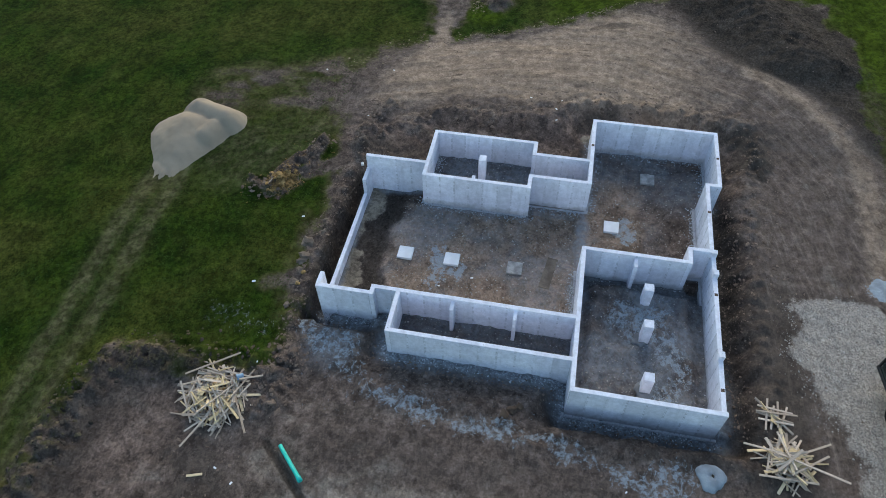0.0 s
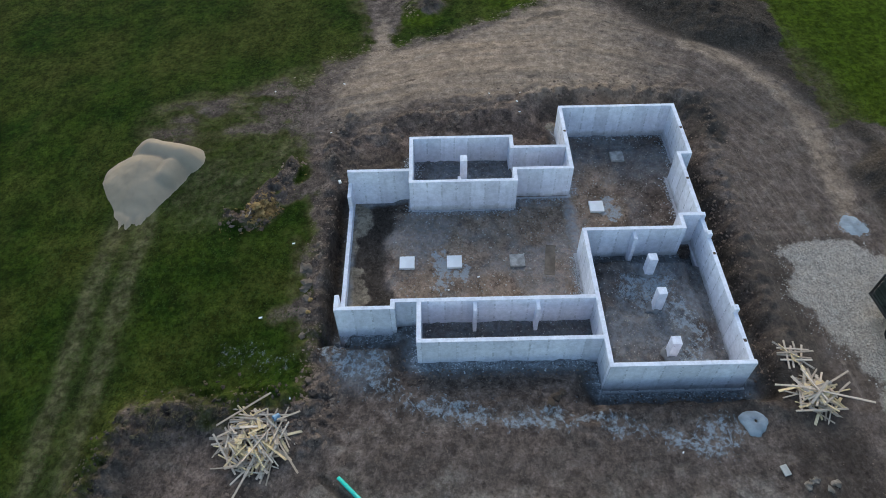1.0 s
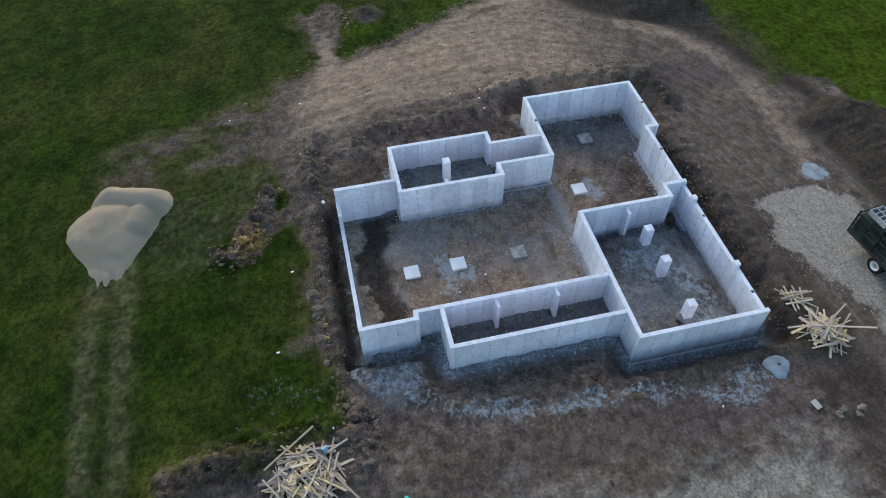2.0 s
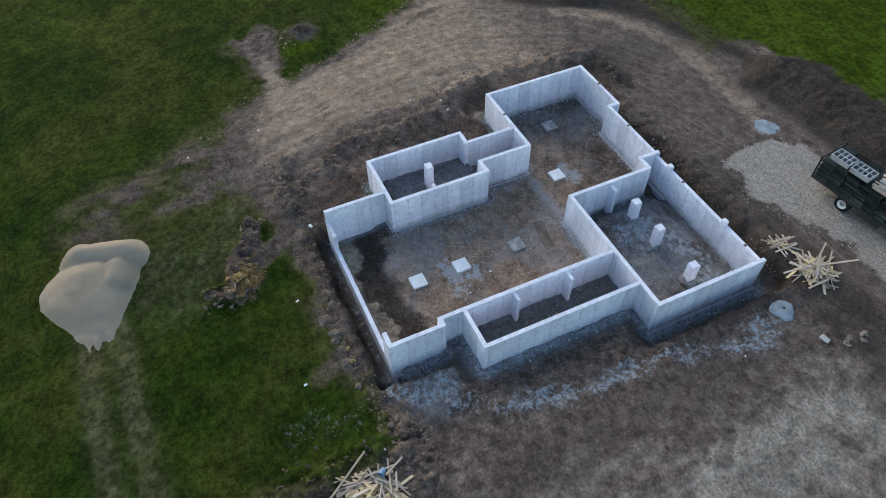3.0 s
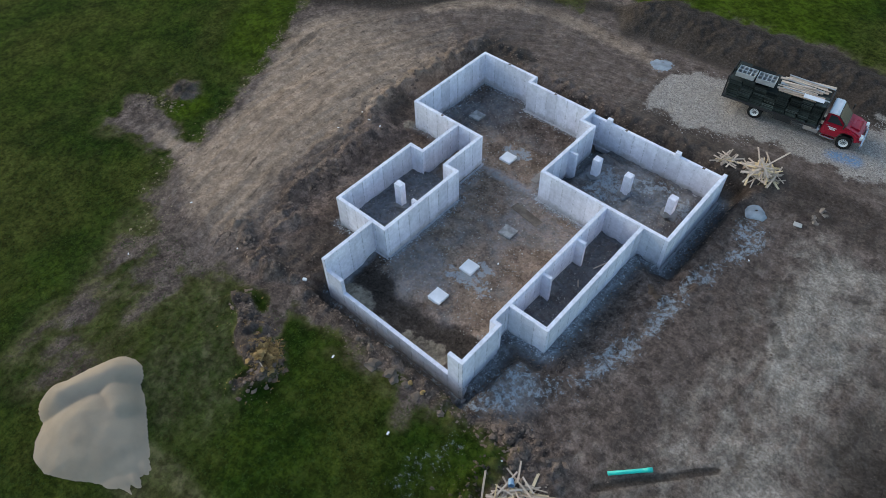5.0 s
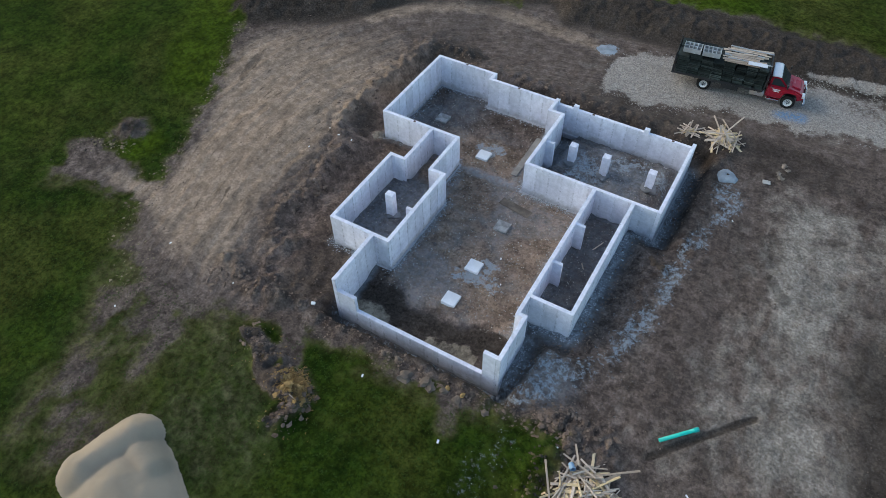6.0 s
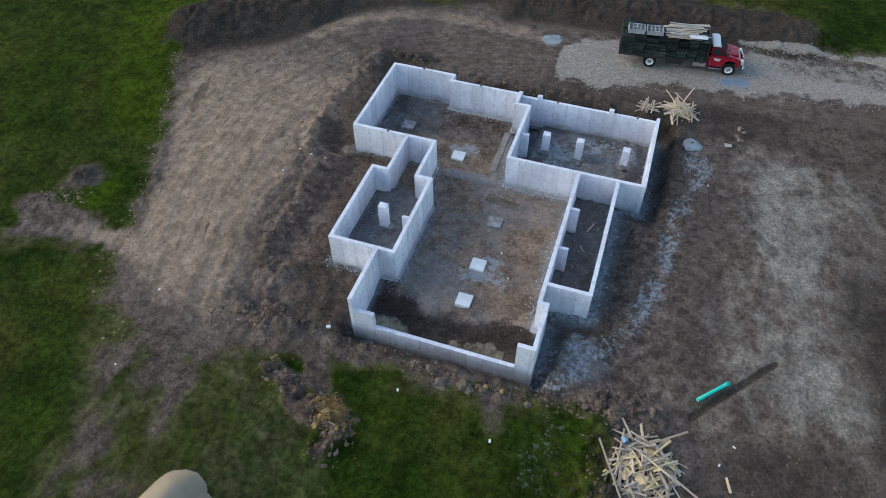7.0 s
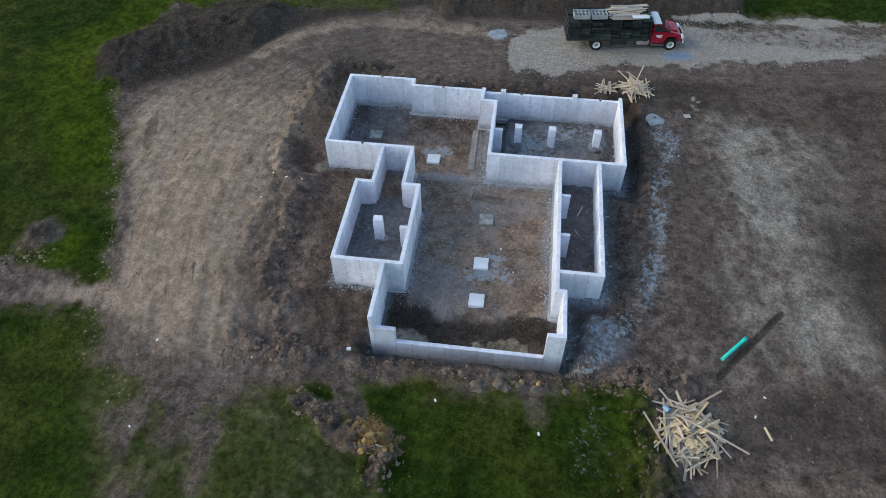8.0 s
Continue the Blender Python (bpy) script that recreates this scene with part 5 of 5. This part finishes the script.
def prism(profile, y0, y1, bevel=0.03):
    """A side outline (x, z) given a width."""
    bm = bmesh.new()
    a = [bm.verts.new((x, y0, z)) for x, z in profile]
    b = [bm.verts.new((x, y1, z)) for x, z in profile]
    bm.faces.new(a)
    bm.faces.new(b[::-1])
    for i in range(len(a)):
        j = (i + 1) % len(a)
        bm.faces.new((a[j], a[i], b[i], b[j]))
    bmesh.ops.recalc_face_normals(bm, faces=bm.faces[:])
    if bevel:
        bmesh.ops.bevel(bm, geom=bm.edges[:], offset=bevel, segments=2, affect="EDGES")
    return bm


TYRE = mesh_of("tyre", lathe([(-0.11, 0.29), (-0.14, 0.36), (-0.14, 0.44), (-0.10, 0.485), (0.10, 0.485), (0.14, 0.44), (0.14, 0.36), (0.11, 0.29)]), RUBBER, True)
RIM_MESH = mesh_of("rim", lathe([(-0.12, 0.295), (-0.10, 0.25), (-0.03, 0.20), (-0.02, 0.13), (-0.06, 0.10), (-0.09, 0.07), (-0.09, 0.001)]), RIM, True)


def wheel(parent, x, y, side):
    w = part("wheel", lathe([(-0.09, 0.001), (-0.09, 0.10), (0.09, 0.10), (0.09, 0.001)], 16), BLACK, parent, m=pose(x, y, 0.485, 0, 0, 0 if side < 0 else 180))
    part("tyre", TYRE, None, w, "black rubber tyre")
    part("rim", RIM_MESH, None, w, "white steel rim")
    for k in range(8):
        a = k * math.tau / 8
        part("rim_hole", lathe([(-0.036, 0.001), (-0.036, 0.028), (0.0, 0.028)], 8), BLACK, w, m=pose(0.165 * math.cos(a), -0.0, 0.165 * math.sin(a)))


def truck():
    t = tagged(new("truck"), "red and white flatbed truck loaded high with dark forms", "truck")
    t.matrix_basis = TRUCK
    part("frame_rail", box_bm(-2.2, 6.4, -0.48, -0.38, 0.62, 0.86, 0.01), BLACK, t)
    part("frame_rail", box_bm(-2.2, 6.4, 0.38, 0.48, 0.62, 0.86, 0.01), BLACK, t)
    part("axle", lathe([(-0.9, 0.001), (-0.9, 0.07), (0.9, 0.07), (0.9, 0.001)], 12), BLACK, t, m=pose(0, 0, 0.485))
    part("axle", lathe([(-0.9, 0.001), (-0.9, 0.06), (0.9, 0.06), (0.9, 0.001)], 12), BLACK, t, m=pose(5.9, 0, 0.485))
    part("bed", box_bm(-2.45, 4.05, -1.2, 1.2, 0.90, 1.06, 0.015), BLACK, t, "black steel flatbed deck")
    part("headboard", box_bm(4.0, 4.1, -1.15, 1.15, 1.06, 2.60, 0.015), BLACK, t, "black bulkhead behind the cab")
    for y in (-1.12, 0.0, 1.12):
        part("rear_stake", box_bm(-2.45, -2.36, y - 0.05, y + 0.05, 1.0, 2.6, 0.01), BLACK, t)
    for z in (1.3, 1.65, 2.0, 2.35):
        part("rear_slat", box_bm(-2.44, -2.40, -1.15, 1.15, z, z + 0.14, 0.008), BLACK, t)
    part("side_box", box_bm(1.2, 2.4, -1.12, -0.55, 0.5, 0.86, 0.02), BLACK, t, "black side tool box")
    part("fuel_tank", box_bm(3.2, 4.2, -1.05, -0.55, 0.45, 0.86, 0.06), CHROME, t, "bright metal fuel tank")
    part("mudguard", box_bm(-0.75, 0.75, -1.2, -0.65, 0.86, 0.92, 0.01), BLACK, t)
    # cab
    lower = prism([(4.25, 0.62), (4.25, 1.50), (5.66, 1.52), (6.35, 1.36), (6.72, 1.18), (6.82, 0.78), (6.45, 0.72), (6.42, 0.62), (6.36, 0.95), (6.15, 1.12), (5.65, 1.12), (5.45, 0.95), (5.38, 0.55), (4.3, 0.55)], -0.98, 0.98, 0.075)
    part("cab_body", lower, RED, t, "glossy red cab and bonnet", smooth=False)
    part("cab_upper", prism([(4.28, 1.50), (4.32, 2.18), (4.88, 2.20), (5.62, 1.50)], -0.90, 0.90, 0.08), RED, t, "red cab upper with pillars")
    part("roof", prism([(4.27, 2.17), (4.33, 2.27), (4.80, 2.285), (4.95, 2.18)], -0.90, 0.90, 0.03), ROOF_WHITE, t, "white cab roof")
    part("windshield", prism([(4.94, 2.15), (4.975, 2.17), (5.625, 1.555), (5.59, 1.535)], -0.84, 0.84, 0.0), GLASS, t, "dark sloping windscreen glass")
    part("side_window", prism([(4.45, 1.56), (4.47, 2.09), (4.86, 2.10), (5.40, 1.56)], -0.935, -0.915, 0.0), GLASS, t, "dark side window glass")
    part("side_window", prism([(4.45, 1.56), (4.47, 2.09), (4.86, 2.10), (5.40, 1.56)], 0.915, 0.935, 0.0), GLASS, t, "dark side window glass")
    part("bonnet_scoop", prism([(5.72, 1.48), (5.8, 1.545), (6.38, 1.455), (6.5, 1.33)], -0.58, 0.58, 0.05), RED, t)
    part("grille", box_bm(6.80, 6.86, -0.55, 0.55, 0.86, 1.26, 0.02), CHROME, t, "chrome front grille")
    for k in range(4):
        part("grille_slot", box_bm(6.855, 6.87, -0.48, 0.48, 0.91 + 0.09 * k, 0.95 + 0.09 * k, 0.004), BLACK, t)
    part("bumper", box_bm(6.82, 7.0, -1.05, 1.05, 0.45, 0.74, 0.04), CHROME, t, "chrome front bumper")
    for s in (-1, 1):
        part("headlight", box_bm(6.62, 6.84, s * 0.80 - 0.2, s * 0.80 + 0.2, 0.98, 1.24, 0.04), LIGHT, t, "clear headlight")
        part("fender", prism([(5.25, 0.75), (5.3, 1.15), (5.6, 1.34), (6.2, 1.34), (6.5, 1.18), (6.6, 0.8), (6.45, 0.8), (6.36, 1.05), (6.15, 1.2), (5.65, 1.2), (5.44, 1.05), (5.36, 0.75)],
                             min(s * 0.9, s * 1.08), max(s * 0.9, s * 1.08), 0.02), RED, t)
        m = part("mirror", box_bm(5.45, 5.55, min(s * 1.18, s * 1.36), max(s * 1.18, s * 1.36), 1.62, 1.98, 0.03), BLACK, t, "black wing mirror")
        part("mirror_arm", box_bm(5.44, 5.48, min(s * 0.9, s * 1.2), max(s * 0.9, s * 1.2), 1.72, 1.76, 0.006), BLACK, t)
        part("step", box_bm(4.4, 5.3, min(s * 0.85, s * 1.08), max(s * 0.85, s * 1.08), 0.42, 0.5, 0.015), CHROME, t)
        part("door_handle", box_bm(4.45, 4.62, min(s * 0.995, s * 1.02), max(s * 0.995, s * 1.02), 1.36, 1.40, 0.008), CHROME, t)
        for z, x0, x1 in ((1.24, 4.62, 5.15), (1.16, 4.68, 5.05), (1.09, 4.74, 5.1)):
            part("door_lettering", box_bm(x0, x1, min(s * 0.998, s * 1.006), max(s * 0.998, s * 1.006), z, z + 0.05), ROOF_WHITE, t, "row of white lettering bars")
        part("roof_marker", box_bm(4.6, 4.68, s * 0.5 - 0.05, s * 0.5 + 0.05, 2.275, 2.31, 0.01), LIGHT, t)
        wheel(t, 5.9, s * 0.98, s)
        wheel(t, 0.0, s * 1.02, s)
        wheel(t, 0.0, s * 0.70, s)
    return t


truck()


def on_truck(x, y, z, yaw=0.0):
    return TRUCK @ pose(x, y, z, 0, 0, yaw)


def form_stack(x0, x1, y0, y1, z0, z1, seed):
    """A stack of dark concrete forms lying on one another, edges ragged."""
    r = random.Random(seed)
    s = tagged(new("form_stack"), "stack of dark weathered concrete form panels on the truck", "form stack", "form stacks")
    s.matrix_basis = on_truck((x0 + x1) / 2, (y0 + y1) / 2, z0)
    z, w, d = 0.0, (x1 - x0) / 2, (y1 - y0) / 2
    while z < z1 - z0 - 0.05:
        th = r.choice((0.06, 0.09, 0.12, 0.17))
        jx, jy = r.uniform(-0.05, 0.05), r.uniform(-0.05, 0.05)
        k = r.uniform(0.93, 1.04)
        p = part("form_panel", box_bm(-w * k + jx, w * k + jx, -d + jy, d + jy, z + 0.004, z + th, 0.008), r.choice((FORM, FORM, FORM, FORM_GREY)), s)
        if th > 0.08:
            part("form_rib", box_bm(-w * k + jx + 0.05, w * k + jx - 0.05, -d + jy - 0.012, -d + jy + 0.03, z + th * 0.35, z + th * 0.65, 0.004), FORM, p)
        z += th
    return s


edges = [-2.3, -1.45, -0.62, 0.22, 1.0, 1.78, 2.55, 3.28, 3.95]
for k, (a, b) in enumerate(zip(edges, edges[1:])):
    form_stack(a + 0.02, b - 0.02, -1.16, -0.03, 1.06, 2.42 + 0.10 * ((k * 5) % 3), k)
    form_stack(a + 0.02, b - 0.02, 0.03, 1.16, 1.06, 2.42 + 0.10 * ((k * 3) % 3), k + 30)


def crate(x, y, z, yaw):
    c = tagged(new("crate"), "grey metal slotted crate on top of the load", "crate", "metal crates")
    c.matrix_basis = on_truck(x, y, z, yaw)
    for a0, a1, b0, b1 in ((-0.62, 0.62, -0.46, -0.41), (-0.62, 0.62, 0.41, 0.46), (-0.62, -0.57, -0.41, 0.41), (0.57, 0.62, -0.41, 0.41)):
        part("side", box_bm(a0, a1, b0, b1, 0.0, 0.34, 0.008), ALU, c)
    part("base", box_bm(-0.57, 0.57, -0.41, 0.41, 0.0, 0.03), BLACK, c)
    for k in range(1, 4):
        xx = -0.57 + 1.14 * k / 4
        part("divider", box_bm(xx - 0.03, xx + 0.03, -0.41, 0.41, 0.03, 0.30, 0.005), ALU, c)
    part("cross_bar", box_bm(-0.57, 0.57, -0.03, 0.03, 0.06, 0.325, 0.005), ALU, c)


crate(-1.45, -0.6, 2.68, 0)
crate(-0.1, -0.6, 2.68, 2)
r_ = random.Random(77)
for k in range(16):
    L = r_.choice((1.9, 2.4, 3.0))
    ob = part("board", board_mesh(L, 0.10 if k % 3 else 0.22, 0.04, ALU if k % 4 == 2 else GREY_WOOD), None)
    ob.matrix_basis = on_truck(2.2 + r_.uniform(-0.35, 0.35), -1.0 + 0.13 * k, 2.70 + 0.05 * (k % 3), r_.gauss(0, 6))
    tagged(ob, "long grey metal rail lying on the load" if k % 4 == 2 else "long pale board lying on the truck load", "board", "boards on the load")
ob = part("metal_sheet", box_bm(-0.65, 0.65, -0.22, 0.22, 0, 0.04, 0.008), plain("white_sheet", (0.7, 0.72, 0.75), 0.4, scale=3, vary=0.08))
ob.matrix_basis = on_truck(3.1, -0.95, 2.83, 1)
tagged(ob, "pale bluish-white sheet lying on the load", "sheet")

# ---- rusty pockets in the wall tops ----
POCKET = plain("rusty_pocket", (0.10, 0.07, 0.055), 0.9, scale=9, vary=0.4, bump=0.3)
for x, y in ((-8.55, 7.79), (-3.85, 7.06), (-8.45, 0.11), (1.9, 7.21), (7.6, 7.21)):
    top = 2.17 if x > 0 else TOP
    ob = tagged(part("beam_pocket", box_bm(x - 0.09, x + 0.09, y - 0.085, y + 0.085, top - 0.02, top + 0.006, 0.004), POCKET), "small rust-brown notch in the top of the wall", "notch", "wall notches")
